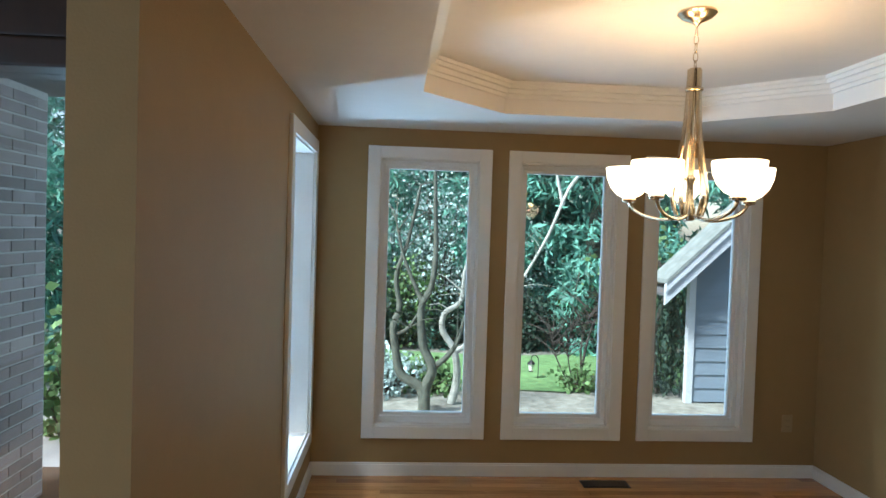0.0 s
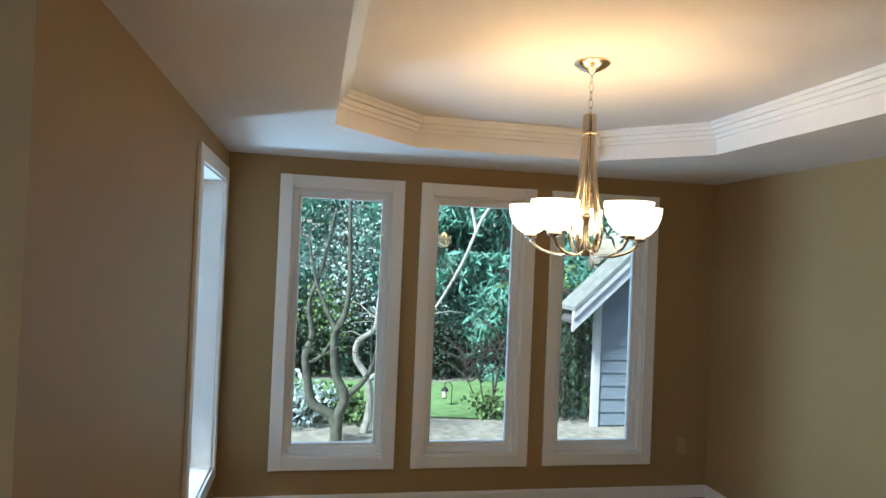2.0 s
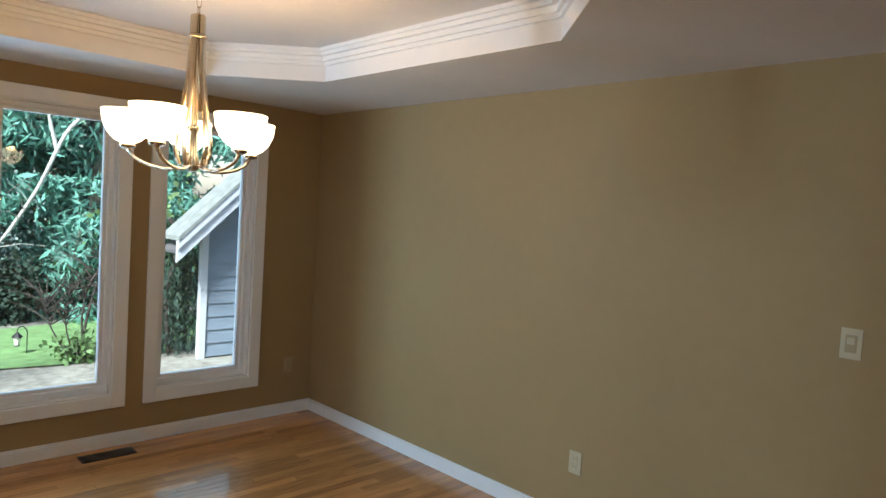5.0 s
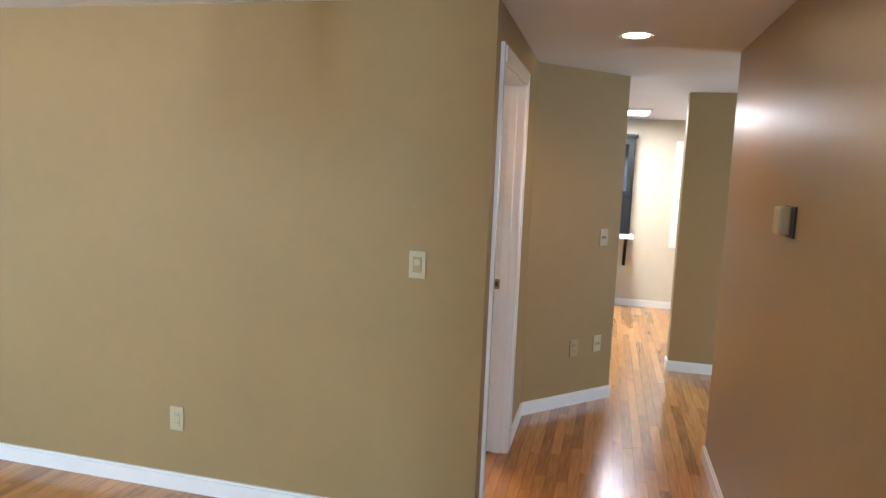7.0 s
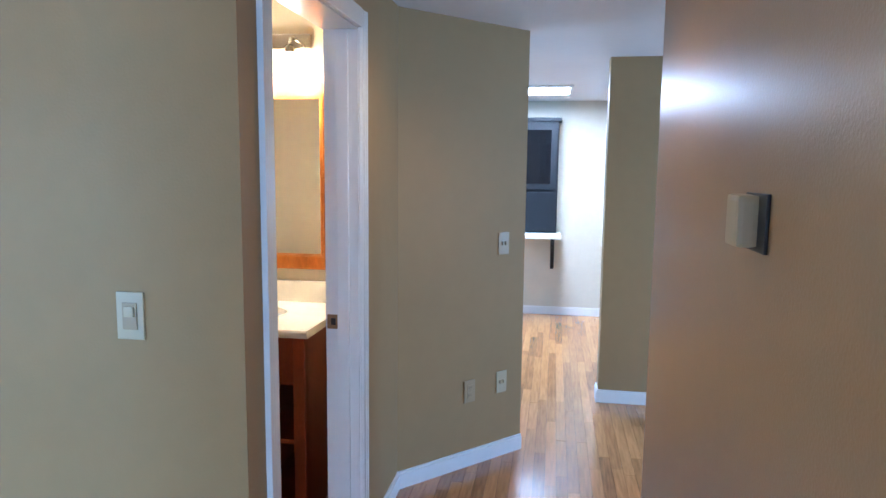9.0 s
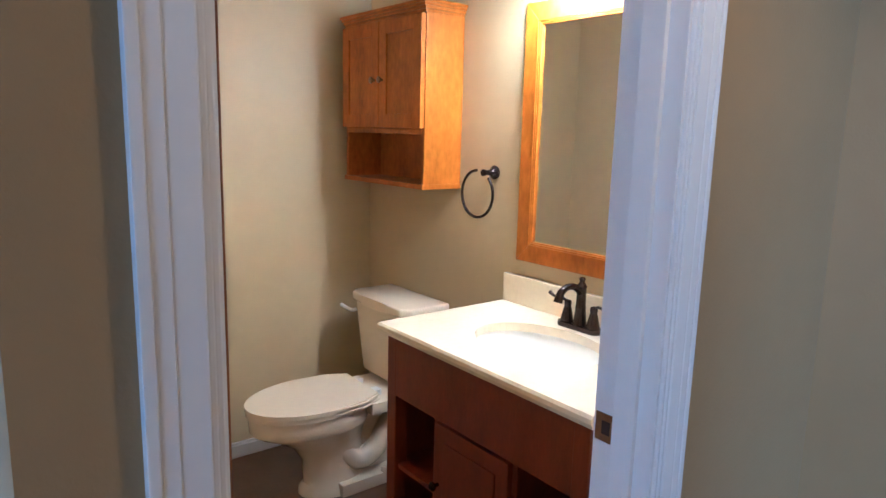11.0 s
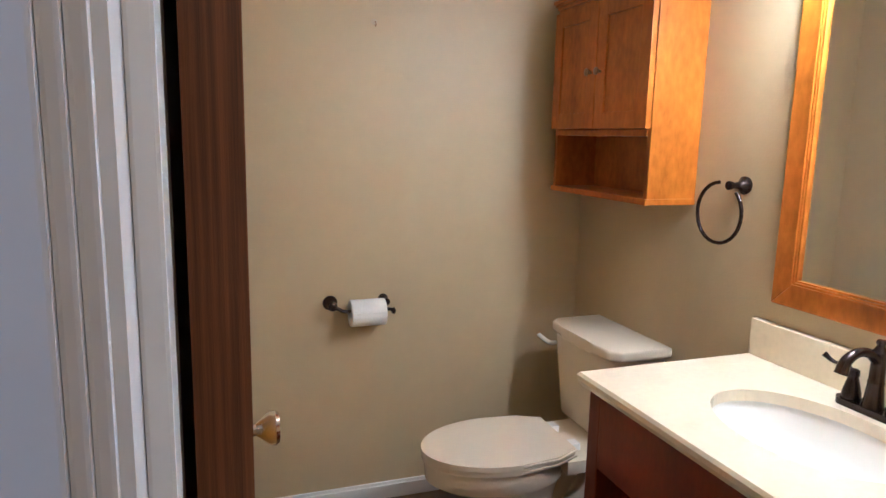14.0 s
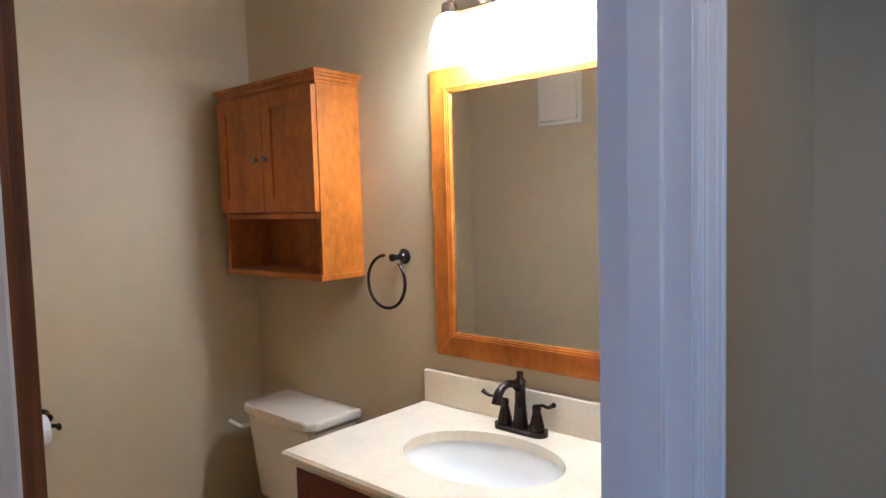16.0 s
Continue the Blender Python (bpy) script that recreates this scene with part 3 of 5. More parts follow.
for k in range(5):
    a = radians(72 * k + 0.7)
    ca, sa = math.cos(a), math.sin(a)
    ribbon = smooth_path([(CX + ca * q, CY + sa * q, z) for q, z in ((0.018, 2.215), (0.021, 2.10), (0.030, 1.98), (0.048, 1.86), (0.062, 1.75), (0.045, 1.685))], 5)
    part("stem", tube(bmesh.new(), ribbon, 0.0085, 8), M_NICKEL, ch, "", True)
    arm_path = smooth_path([(CX + ca * q, CY + sa * q, z) for q, z in ((0.02, 1.685), (0.08, 1.668), (0.15, 1.678), (0.20, 1.702), (0.222, 1.735))], 6)
    arm = part("arm", tube(bmesh.new(), arm_path, 0.0065, 8), M_NICKEL, ch, "", True)
    ps = pose(CX + ca * 0.222, CY + sa * 0.222, 0)
    part("socket_cup", lathe(bmesh.new(), [(0.008, 1.728), (0.026, 1.734), (0.028, 1.742), (0.02, 1.752)], 18, ps), M_NICKEL, arm, "", True)
    prof = [(0.0198, 1.748), (0.0450, 1.760), (0.0675, 1.785), (0.0828, 1.820), (0.0882, 1.858), (0.0878, 1.863), (0.0846, 1.860), (0.0792, 1.822), (0.0639, 1.790), (0.0423, 1.766), (0.0180, 1.756)]
    part("shade", lathe(bmesh.new(), prof, 28, ps, close=False), M_SHADE, arm, "glowing frosted glass bowl", True)
    bulb(CX + ca * 0.222, CY + sa * 0.222, 1.866, 1.25, 0.035)


# ---- recessed and ceiling lights ----
def can_light(x, y, z, label):
    c = thing("recessed_light", label, "ceiling light", x, y, z)
    part("trim_ring", lathe(bmesh.new(), [(0.062, z - 0.001), (0.085, z - 0.006), (0.09, z - 0.003), (0.09, z)], 28, pose(x, y, 0), close=False), M_WHITEP, c, "", True)
    part("lens", lathe(bmesh.new(), [(0.001, z - 0.002), (0.062, z - 0.002)], 28, pose(x, y, 0), close=False), M_LAMP, c)
    return c


can_light(0.76, -4.42, H, "lit white recessed can light in the hall ceiling")
d = bpy.data.lights.new("can_spot", "SPOT")
d.energy, d.spot_size, d.spot_blend, d.shadow_soft_size, d.color = 6.0, radians(150), 0.6, 0.06, WARM
new("can_spot", d).location = (0.76, -4.42, H - 0.02)
fl = thing("ceiling_skylight_panel", "bright white square ceiling light panel", "ceiling light", 4.6, -4.45, H)
part("frame", B(4.33, 4.87, -4.72, -4.18, H - 0.02, H, bev=0.004), M_WHITEP, fl)
part("diffuser", B(4.36, 4.84, -4.69, -4.21, H - 0.026, H - 0.02), M_COOLLIT, fl)
d = bpy.data.lights.new("panel_light", "AREA")
d.energy, d.size, d.color = 21, 0.45, (0.95, 0.98, 1.0)
new("panel_light", d).location = (4.6, -4.45, H - 0.04)

# ---- family room pieces ----
bc = thing("black_cabinet", "black painted wall cabinet with glass door", "cabinet", 5.5, -4.3, 0.86)
part("body", B(5.40, 5.648, -4.615, -3.6, 0.90, 2.02, bev=0.006), M_BLACKPAINT, bc)
part("crown", B(5.375, 5.648, -4.64, -3.58, 2.02, 2.06, bev=0.008), M_BLACKPAINT, bc)
for y0 in (-4.60, -4.10):
    dd = part("door", B(5.38, 5.40, y0, y0 + 0.48, 1.34, 2.0, bev=0.004), M_BLACKPAINT, bc)
    part("glass", B(5.377, 5.38, y0 + 0.06, y0 + 0.42, 1.40, 1.94), M_DARKGLASS, dd)
    part("lower_panel", B(5.38, 5.40, y0, y0 + 0.48, 0.92, 1.31, bev=0.004), M_BLACKPAINT, bc)
pc = thing("breakfast_counter", "white counter shelf on a dark curved bracket", "counter", 5.4, -4.2, 0.8)
part("countertop", B(5.15, 5.648, -4.66, -3.6, 0.86, 0.895, bev=0.006), M_WHITEP, pc)
bm = bmesh.new()
tube(bm, smooth_path([(5.22, -4.58, 0.855), (5.36, -4.58, 0.83), (5.50, -4.58, 0.75), (5.60, -4.58, 0.62), (5.645, -4.58, 0.50)], 5), 0.02, 8)
part("bracket", bm, M_BLACKPAINT, pc, "dark curved bracket", True)

# ---- bathroom: vanity ----
VY0, VY1, VX = -3.575, -2.715, 1.055
va = thing("vanity_cabinet", "cherry stained open-sided vanity cabinet on bathroom floor", "vanity", 1.3, -3.145, 0)
part("side_panel", B(VX + 0.02, 1.605, VY1 - 0.018, VY1, 0.0, 0.835, bev=0.002), M_VANWOOD, va)
part("side_panel", B(VX + 0.02, 1.605, VY0, VY0 + 0.018, 0.0, 0.835, bev=0.002), M_VANWOOD, va)
part("back_panel", B(1.59, 1.604, VY0 + 0.018, VY1 - 0.018, 0.05, 0.835), M_VANWOOD, va)
part("apron", B(VX, VX + 0.02, VY0 + 0.05, VY1 - 0.05, 0.625, 0.835, bev=0.002), M_VANWOOD, va)
for a in (VY0, VY1 - 0.05):
    part("leg_post", B(VX, VX + 0.05, a, a + 0.05, 0.0, 0.835, bev=0.004), M_VANWOOD, va)
for a in (VY1 - 0.27, VY0 + 0.24):
    part("divider", B(VX + 0.01, 1.59, a, a + 0.018, 0.12, 0.62, bev=0.002), M_VANWOOD, va)
part("bottom_shelf", B(VX + 0.01, 1.59, VY0 + 0.018, VY1 - 0.018, 0.10, 0.12, bev=0.002), M_VANWOOD, va)
part("shelf", B(VX + 0.015, 1.59, VY1 - 0.252, VY1 - 0.018, 0.36, 0.378, bev=0.002), M_VANWOOD, va)
part("shelf", B(VX + 0.015, 1.59, VY0 + 0.018, VY0 + 0.24, 0.36, 0.378, bev=0.002), M_VANWOOD, va)
part("bottom_rail", B(VX, VX + 0.02, VY0 + 0.05, VY1 - 0.05, 0.08, 0.12, bev=0.002), M_VANWOOD, va)
vd = part("door", B(VX - 0.004, VX + 0.016, VY0 + 0.262, VY1 - 0.272, 0.125, 0.618, bev=0.003), M_VANWOOD, va)
part("door_panel", B(VX - 0.009, VX - 0.004, VY0 + 0.31, VY1 - 0.32, 0.175, 0.568, bev=0.002), M_VANWOOD, vd)
part("knob", lathe(bmesh.new(), [(0.006, 0.0), (0.006, 0.012), (0.014, 0.018), (0.015, 0.024), (0.009, 0.03)], 16, pose(VX - 0.004, VY1 - 0.295, 0.42, 0, -90, 0)), M_BRONZE, vd, "", True)

BCX, BCY, BAX, BAY = 1.322, -3.148, 0.165, 0.232
CZ = 0.868
ct = thing("vanity_countertop", "cream cultured marble vanity top with oval basin", "countertop", 1.3, -3.145, 0.84)
bm = bmesh.new()
N = 48
x0, x1, y0, y1 = 1.03, 1.6095, -3.60, -2.70


def rect_at(a):
    c, s = math.cos(a), math.sin(a)
    k = min((x1 - BCX) / c if c > 1e-9 else (x0 - BCX) / c if c < -1e-9 else 9, (y1 - BCY) / s if s > 1e-9 else (y0 - BCY) / s if s < -1e-9 else 9)
    return BCX + c * k, BCY + s * k


angs = sorted([2 * math.pi * i / N for i in range(N)] + [math.atan2(b - BCY, a - BCX) % (2 * math.pi) for a in (x0, x1) for b in (y0, y1)])
inner = [bm.verts.new((BCX + BAX * math.cos(a), BCY + BAY * math.sin(a), CZ)) for a in angs]
inlow = [bm.verts.new((BCX + BAX * math.cos(a), BCY + BAY * math.sin(a), CZ - 0.03)) for a in angs]
outer = [bm.verts.new((*rect_at(a), CZ)) for a in angs]
lip = [bm.verts.new((rect_at(a)[0] - (0.006 if abs(rect_at(a)[0] - x0) < 1e-4 else 0), rect_at(a)[1] + (0.006 if abs(rect_at(a)[1] - y1) < 1e-4 else 0), CZ - 0.008)) for a in angs]
lip2 = [bm.verts.new((rect_at(a)[0] - (0.006 if abs(rect_at(a)[0] - x0) < 1e-4 else 0), rect_at(a)[1] + (0.006 if abs(rect_at(a)[1] - y1) < 1e-4 else 0), CZ - 0.02)) for a in angs]
low = [bm.verts.new((*rect_at(a), CZ - 0.033)) for a in angs]
n = len(angs)
for i in range(n):
    j = (i + 1) % n
    for a, b in ((inlow, inner), (inner, outer), (outer, lip), (lip, lip2), (lip2, low), (low, inlow)):
        bm.faces.new((a[i], a[j], b[j], b[i]))
part("slab", bm, M_COUNTER, ct)
bm = bmesh.new()
rings = []
for f, z in ((1.03, CZ - 0.03), (1.0, CZ - 0.045), (0.93, CZ - 0.09), (0.78, CZ - 0.125), (0.5, CZ - 0.143), (0.12, CZ - 0.15)):
    rings.append([bm.verts.new((BCX + BAX * f * math.cos(2 * math.pi * i / N), BCY + BAY * f * math.sin(2 * math.pi * i / N), z)) for i in range(N)])
for a, b in zip(rings, rings[1:]):
    for i in range(N):
        bm.faces.new((a[i], a[(i + 1) % N], b[(i + 1) % N], b[i]))
bm.faces.new(rings[-1])
bs = part("basin", bm, M_PORC, ct, "glossy white oval undermount basin", True)
part("drain", lathe(bmesh.new(), [(0.001, CZ - 0.146), (0.018, CZ - 0.146), (0.022, CZ - 0.149)], 20, pose(BCX, BCY, 0), close=False), M_BRONZE, bs)
part("backsplash", B(1.587, 1.6095, -3.60, -2.70, CZ + 0.0005, 0.975, bev=0.003), M_COUNTER, ct)

fa = thing("faucet", "oil-rubbed bronze two-handle faucet on the countertop", "faucet", 1.545, -3.125, CZ)
FX, FY = 1.535, -3.125
bm = bmesh.new()
pl = [(FX + 0.027 * math.cos(a) , FY + (0.06 if math.sin(a) > 0 else -0.06) + 0.027 * math.sin(a)) for a in [math.pi * (i + 0.5) / 10 for i in range(20)]]
prism(bm, pl, CZ + 0.0005, CZ + 0.016)
part("base_plate", bm, M_BRONZE, fa, "", True)
part("body", lathe(bmesh.new(), [(0.024, CZ + 0.014), (0.021, CZ + 0.03), (0.017, CZ + 0.07), (0.018, CZ + 0.075), (0.016, CZ + 0.08), (0.0155, CZ + 0.14), (0.018, CZ + 0.145), (0.012, CZ + 0.153), (0.008, CZ + 0.16), (0.011, CZ + 0.168), (0.008, CZ + 0.174), (0.004, CZ + 0.1745)], 20, pose(FX, FY, 0)), M_BRONZE, fa, "", True)
sp = smooth_path([(FX - 0.005, FY, CZ + 0.125), (FX - 0.035, FY, CZ + 0.146), (FX - 0.07, FY, CZ + 0.150), (FX - 0.10, FY, CZ + 0.135), (FX - 0.112, FY, CZ + 0.105)], 6)
part("spout", tube(bmesh.new(), sp, [0.0125 - 0.003 * math.sin(math.pi * i / (len(sp) - 1)) + 0.003 * (i / len(sp)) for i in range(len(sp))], 14), M_BRONZE, fa, "", True)
for s in (1, -1):
    hy = FY + s * 0.055
    hd = part("handle_base", lathe(bmesh.new(), [(0.022, CZ + 0.014), (0.021, CZ + 0.028), (0.014, CZ + 0.058), (0.011, CZ + 0.068), (0.013, CZ + 0.073), (0.012, CZ + 0.085), (0.006, CZ + 0.088)], 18, pose(FX, hy, 0)), M_BRONZE, fa, "", True)
    lv = smooth_path([(FX, hy, CZ + 0.080), (FX - 0.005, hy + s * 0.022, CZ + 0.091), (FX - 0.012, hy + s * 0.045, CZ + 0.091), (FX - 0.018, hy + s * 0.068, CZ + 0.104)], 5)
    part("lever", tube(bmesh.new(), lv, [0.0075 - 0.003 * math.sin(math.pi * i / (len(lv) - 1)) for i in range(len(lv))], 10), M_BRONZE, hd, "", True)

# ---- mirror ----
mi = thing("wall_mirror", "rectangular mirror in honey wood frame", "mirror", 1.60, -3.145, 1.03)
MY0, MY1, MZ0, MZ1, FW = -3.535, -2.757, 1.035, 1.943, 0.068
MX = 1.59
for nm, pts in (("frame_side", [(MY1, MZ0), (MY1, MZ1), (MY1 - FW, MZ1 - FW), (MY1 - FW, MZ0 + FW)]), ("frame_side", [(MY0, MZ0), (MY0, MZ1), (MY0 + FW, MZ1 - FW), (MY0 + FW, MZ0 + FW)]),
                ("frame_top", [(MY0, MZ1), (MY1, MZ1), (MY1 - FW, MZ1 - FW), (MY0 + FW, MZ1 - FW)]), ("frame_bottom", [(MY0, MZ0), (MY1, MZ0), (MY1 - FW, MZ0 + FW), (MY0 + FW, MZ0 + FW)])):
    bm = bmesh.new()
    fr = [bm.verts.new((MX, a, b)) for a, b in pts]
    bk = [bm.verts.new((1.6095, a, b)) for a, b in pts]
    bm.faces.new(fr)
    bm.faces.new(bk[::-1])
    for i in range(4):
        bm.faces.new((fr[i], fr[(i + 1) % 4], bk[(i + 1) % 4], bk[i]))
    bmesh.ops.bevel(bm, geom=[e for e in bm.edges], offset=0.002, segments=1, affect="EDGES")
    part(nm, bm, M_CABWOOD, mi)
for k, e in enumerate((0.0, 0.006, 0.012)):
    a0, a1, b0, b1 = MY0 + FW - 0.008 + e, MY1 - FW + 0.008 - e, MZ0 + FW - 0.008 + e, MZ1 - FW + 0.008 - e
    xx = MX - 0.005 + k * 0.003
    for q in ((a0, a0 + 0.0045, b0, b1), (a1 - 0.0045, a1, b0, b1), (a0 + 0.0045, a1 - 0.0045, b0, b0 + 0.0045), (a0 + 0.0045, a1 - 0.0045, b1 - 0.0045, b1)):
        part("bead", B(xx, 1.606, *q, bev=0.001), M_CABWOOD, mi)
part("mirror_glass", B(1.6, 1.607, MY0 + FW + 0.004, MY1 - FW - 0.004, MZ0 + FW + 0.004, MZ1 - FW - 0.004), M_MIRROR, mi)

# ---- vanity light ----
vl = thing("vanity_light", "three-lamp nickel vanity light above the mirror", "wall lamp", 1.6, -3.145, 2.13)
part("back_bar", B(1.585, 1.6095, -3.42, -2.87, 2.10, 2.17, bev=0.006), M_NICKEL, vl)
for k in (-1, 0, 1):
    yy = -3.145 + k * 0.21
    arm = part("arm", tube(bmesh.new(), smooth_path([(1.585, yy, 2.135), (1.54, yy, 2.14), (1.50, yy, 2.125), (1.49, yy, 2.10)], 5), 0.008, 8), M_NICKEL, vl, "", True)
    part("socket", lathe(bmesh.new(), [(0.012, 2.10), (0.022, 2.092), (0.024, 2.065), (0.02, 2.06)], 16, pose(1.49, yy, 0)), M_NICKEL, arm, "", True)
    part("shade", lathe(bmesh.new(), [(0.022, 2.066), (0.04, 2.05), (0.055, 2.01), (0.062, 1.965), (0.059, 1.965), (0.051, 2.01), (0.036, 2.046), (0.018, 2.06)], 24, pose(1.49, yy, 0), close=False), M_VSHADE, arm, "glowing white glass shade", True)
    bulb(1.49, yy, 1.955, 3.75, 0.04, (1.0, 0.85, 0.66))

# ---- wall cabinet ----
wc = thing("wall_cabinet", "honey maple two-door wall cabinet with open shelf", "cabinet", 1.5, -2.09, 1.27)
WY0, WY1, WXF, WZ0, WZ1, WS = -2.395, -1.79, 1.42, 1.268, 1.985, 1.503
part("side", B(WXF + 0.004, 1.6095, WY0, WY0 + 0.018, WZ0 + 0.015, WZ1 - 0.045, bev=0.002), M_CABWOOD, wc)
part("side", B(WXF + 0.004, 1.6095, WY1 - 0.018, WY1, WZ0 + 0.015, WZ1 - 0.045, bev=0.002), M_CABWOOD, wc)
part("back", B(1.60, 1.609, WY0 + 0.018, WY1 - 0.018, WZ0 + 0.02, WZ1 - 0.045), M_CABWOOD, wc)
part("bottom", B(WXF - 0.004, 1.6095, WY0 - 0.003, WY1 + 0.003, WZ0, WZ0 + 0.02, bev=0.003), M_CABWOOD, wc)
part("shelf", B(WXF, 1.60, WY0 + 0.018, WY1 - 0.018, WS - 0.02, WS, bev=0.002), M_CABWOOD, wc)
part("top", B(WXF + 0.01, 1.6095, WY0 + 0.018, WY1 - 0.018, WZ1 - 0.06, WZ1 - 0.045), M_CABWOOD, wc)
cr = bmesh.new()
for e, a, b in ((0.0, WZ1 - 0.045, WZ1 - 0.034), (0.006, WZ1 - 0.034, WZ1 - 0.022), (0.012, WZ1 - 0.022, WZ1 - 0.012), (0.018, WZ1 - 0.012, WZ1)):
    box(cr, WXF - 0.002 - e, 1.6095, WY0 - 0.001 - e, WY1 + 0.001 + e, a, b, 0.002)
part("crown", cr, M_CABWOOD, wc)
mid = (WY0 + WY1) / 2
for a, b in ((WY0 + 0.003, mid - 0.0015), (mid + 0.0015, WY1 - 0.003)):
    z0, z1, s = WS + 0.004, WZ1 - 0.05, 0.055
    dd = part("door", B(WXF - 0.012, WXF, a + s, b - s, z0 + s, z1 - s), M_CABWOOD, wc)
    for nm, q in (("stile", (a, a + s, z0, z1)), ("stile", (b - s, b, z0, z1)), ("rail", (a + s, b - s, z0, z0 + s)), ("rail", (a + s, b - s, z1 - s, z1))):
        part(nm, B(WXF - 0.018, WXF + 0.002, q[0], q[1], q[2], q[3], bev=0.002), M_CABWOOD, dd)
part("pull", lathe(bmesh.new(), [(0.005, 0.0), (0.005, 0.01), (0.013, 0.016), (0.013, 0.021), (0.006, 0.025)], 14, pose(WXF - 0.018, mid - 0.03, 1.70, 0, -90, 0)), M_BRASS, wc, "small dull metal pull", True)
part("pull", lathe(bmesh.new(), [(0.005, 0.0), (0.005, 0.01), (0.013, 0.016), (0.013, 0.021), (0.006, 0.025)], 14, pose(WXF - 0.018, mid + 0.03, 1.70, 0, -90, 0)), M_BRASS, wc, "small dull metal pull", True)

# ---- towel ring ----
tr = thing("towel_ring", "open bronze towel ring fixed on the wall", "towel ring", 1.6, -2.606, 1.347)
part("mount", lathe(bmesh.new(), [(0.026, 0.0), (0.027, 0.006), (0.02, 0.012), (0.011, 0.025), (0.009, 0.045), (0.013, 0.055), (0.013, 0.064), (0.006, 0.068)], 20, pose(1.6095, -2.606, 1.347, 0, -90, 0)), M_BRONZE, tr, "", True)
loop = [(1.55 , -2.572 + 0.09 * math.cos(a) , 1.264 + 0.09 * math.sin(a)) for a in [radians(-240 + 14 + i * 12) for i in range(27)]]
part("ring", tube(bmesh.new(), loop, 0.0055, 10), M_BRONZE, tr, "", True)

# ---- toilet ----
TY = -2.165
to = thing("toilet", "biscuit porcelain two-piece toilet with closed lid", "toilet", 1.15, TY, 0)


def oval(bm, cx, hx_front, hx_back, hy, levels, cap0=True, cap1=True, seg=36, square=0.0):
    """Stacked egg-shaped rings; each level: z, scale, shift along x."""
    rows = []
    for z, s, sh in levels:
        row = []
        for i in range(seg):
            a = 2 * math.pi * i / seg
            c, sn = math.cos(a), math.sin(a)
            hx = hx_back if c > 0 else hx_front
            row.append(bm.verts.new((cx + sh + hx * s * c, TY + hy * s * sn, z)))
        rows.append(row)
    for a, b in zip(rows, rows[1:]):
        for i in range(seg):
            bm.faces.new((a[i], a[(i + 1) % seg], b[(i + 1) % seg], b[i]))
    if cap0:
        bm.faces.new(rows[0][::-1])
    if cap1:
        bm.faces.new(rows[-1])
    return bm


bm = oval(bmesh.new(), 1.06, 0.275, 0.24, 0.178, [(0.0, 0.62, 0.10), (0.025, 0.61, 0.10), (0.045, 0.54, 0.10), (0.15, 0.52, 0.09), (0.22, 0.60, 0.065), (0.275, 0.80, 0.03), (0.305, 0.94, 0.005), (0.318, 0.985, 0.0), (0.375, 1.0, 0.0), (0.385, 0.985, 0.0)])
part("bowl", bm, M_BISC, to, "", True)
bm = bmesh.new()
box(bm, 1.12, 1.575, TY - 0.13, TY + 0.13, 0.0, 0.055, 0.012)
box(bm, 1.22, 1.56, TY - 0.055, TY + 0.055, 0.05, 0.345, 0.02)
box(bm, 1.24, 1.59, TY - 0.16, TY + 0.16, 0.34, 0.392, 0.018)
part("foot", bm, M_BISC, to, "", True)
for s in (1, -1):
    tw = smooth_path([(1.13, TY + s * 0.05, 0.21), (1.22, TY + s * 0.065, 0.12), (1.31, TY + s * 0.07, 0.15), (1.38, TY + s * 0.07, 0.25), (1.46, TY + s * 0.068, 0.27), (1.52, TY + s * 0.062, 0.17), (1.53, TY + s * 0.06, 0.05)], 5)
    part("trapway", tube(bmesh.new(), tw, 0.047, 12), M_BISC, to, "", True)
for s in (1, -1):
    part("bolt_cap", lathe(bmesh.new(), [(0.016, 0.0), (0.016, 0.012), (0.01, 0.022), (0.002, 0.024)], 14, pose(1.33, TY + s * 0.118, 0.052)), M_BISC, to, "", True)


def seat_shape(z0, z1, grow, material, name):
    pts = []
    for i in range(41):
        a = math.pi / 2 + math.pi * i / 40
        pts.append((1.06 + (0.283 + grow) * math.cos(a), TY + (0.186 + grow) * math.sin(a)))
    pts += [(1.20, TY - 0.176 - grow), (1.29, TY - 0.135), (1.292, TY + 0.135), (1.20, TY + 0.176 + grow)]
    bm = prism(bmesh.new(), pts, z0, z1)
    bmesh.ops.bevel(bm, geom=[e for e in bm.edges if abs(e.verts[0].co.z - e.verts[1].co.z) < 1e-6], offset=0.006, segments=2, affect="EDGES")
    return part(name, bm, material, to, "", True)


seat_shape(0.388, 0.405, 0.0, M_BISC, "seat")
seat_shape(0.407, 0.425, 0.003, M_BISC, "lid")
for s in (1, -1):
    part("lid_hinge", B(1.285, 1.325, TY + s * 0.075 - 0.022, TY + s * 0.075 + 0.022, 0.393, 0.42, bev=0.006), M_PORC, to)
bm = bmesh.new()
TK = TY + 0.03
for z0, z1 in ((0.395, 0.735),):
    b0 = [(1.41, TK - 0.175), (1.59, TK - 0.19), (1.59, TK + 0.19), (1.41, TK + 0.175)]
    b1 = [(1.385, TK - 0.205), (1.60, TK - 0.212), (1.60, TK + 0.212), (1.385, TK + 0.205)]
    lo = [bm.verts.new((x, y, z0)) for x, y in b0]
    hi = [bm.verts.new((x, y, z1)) for x, y in b1]
    bm.faces.new(lo[::-1])
    bm.faces.new(hi)
    for i in range(4):
        bm.faces.new((lo[i], lo[(i + 1) % 4], hi[(i + 1) % 4], hi[i]))
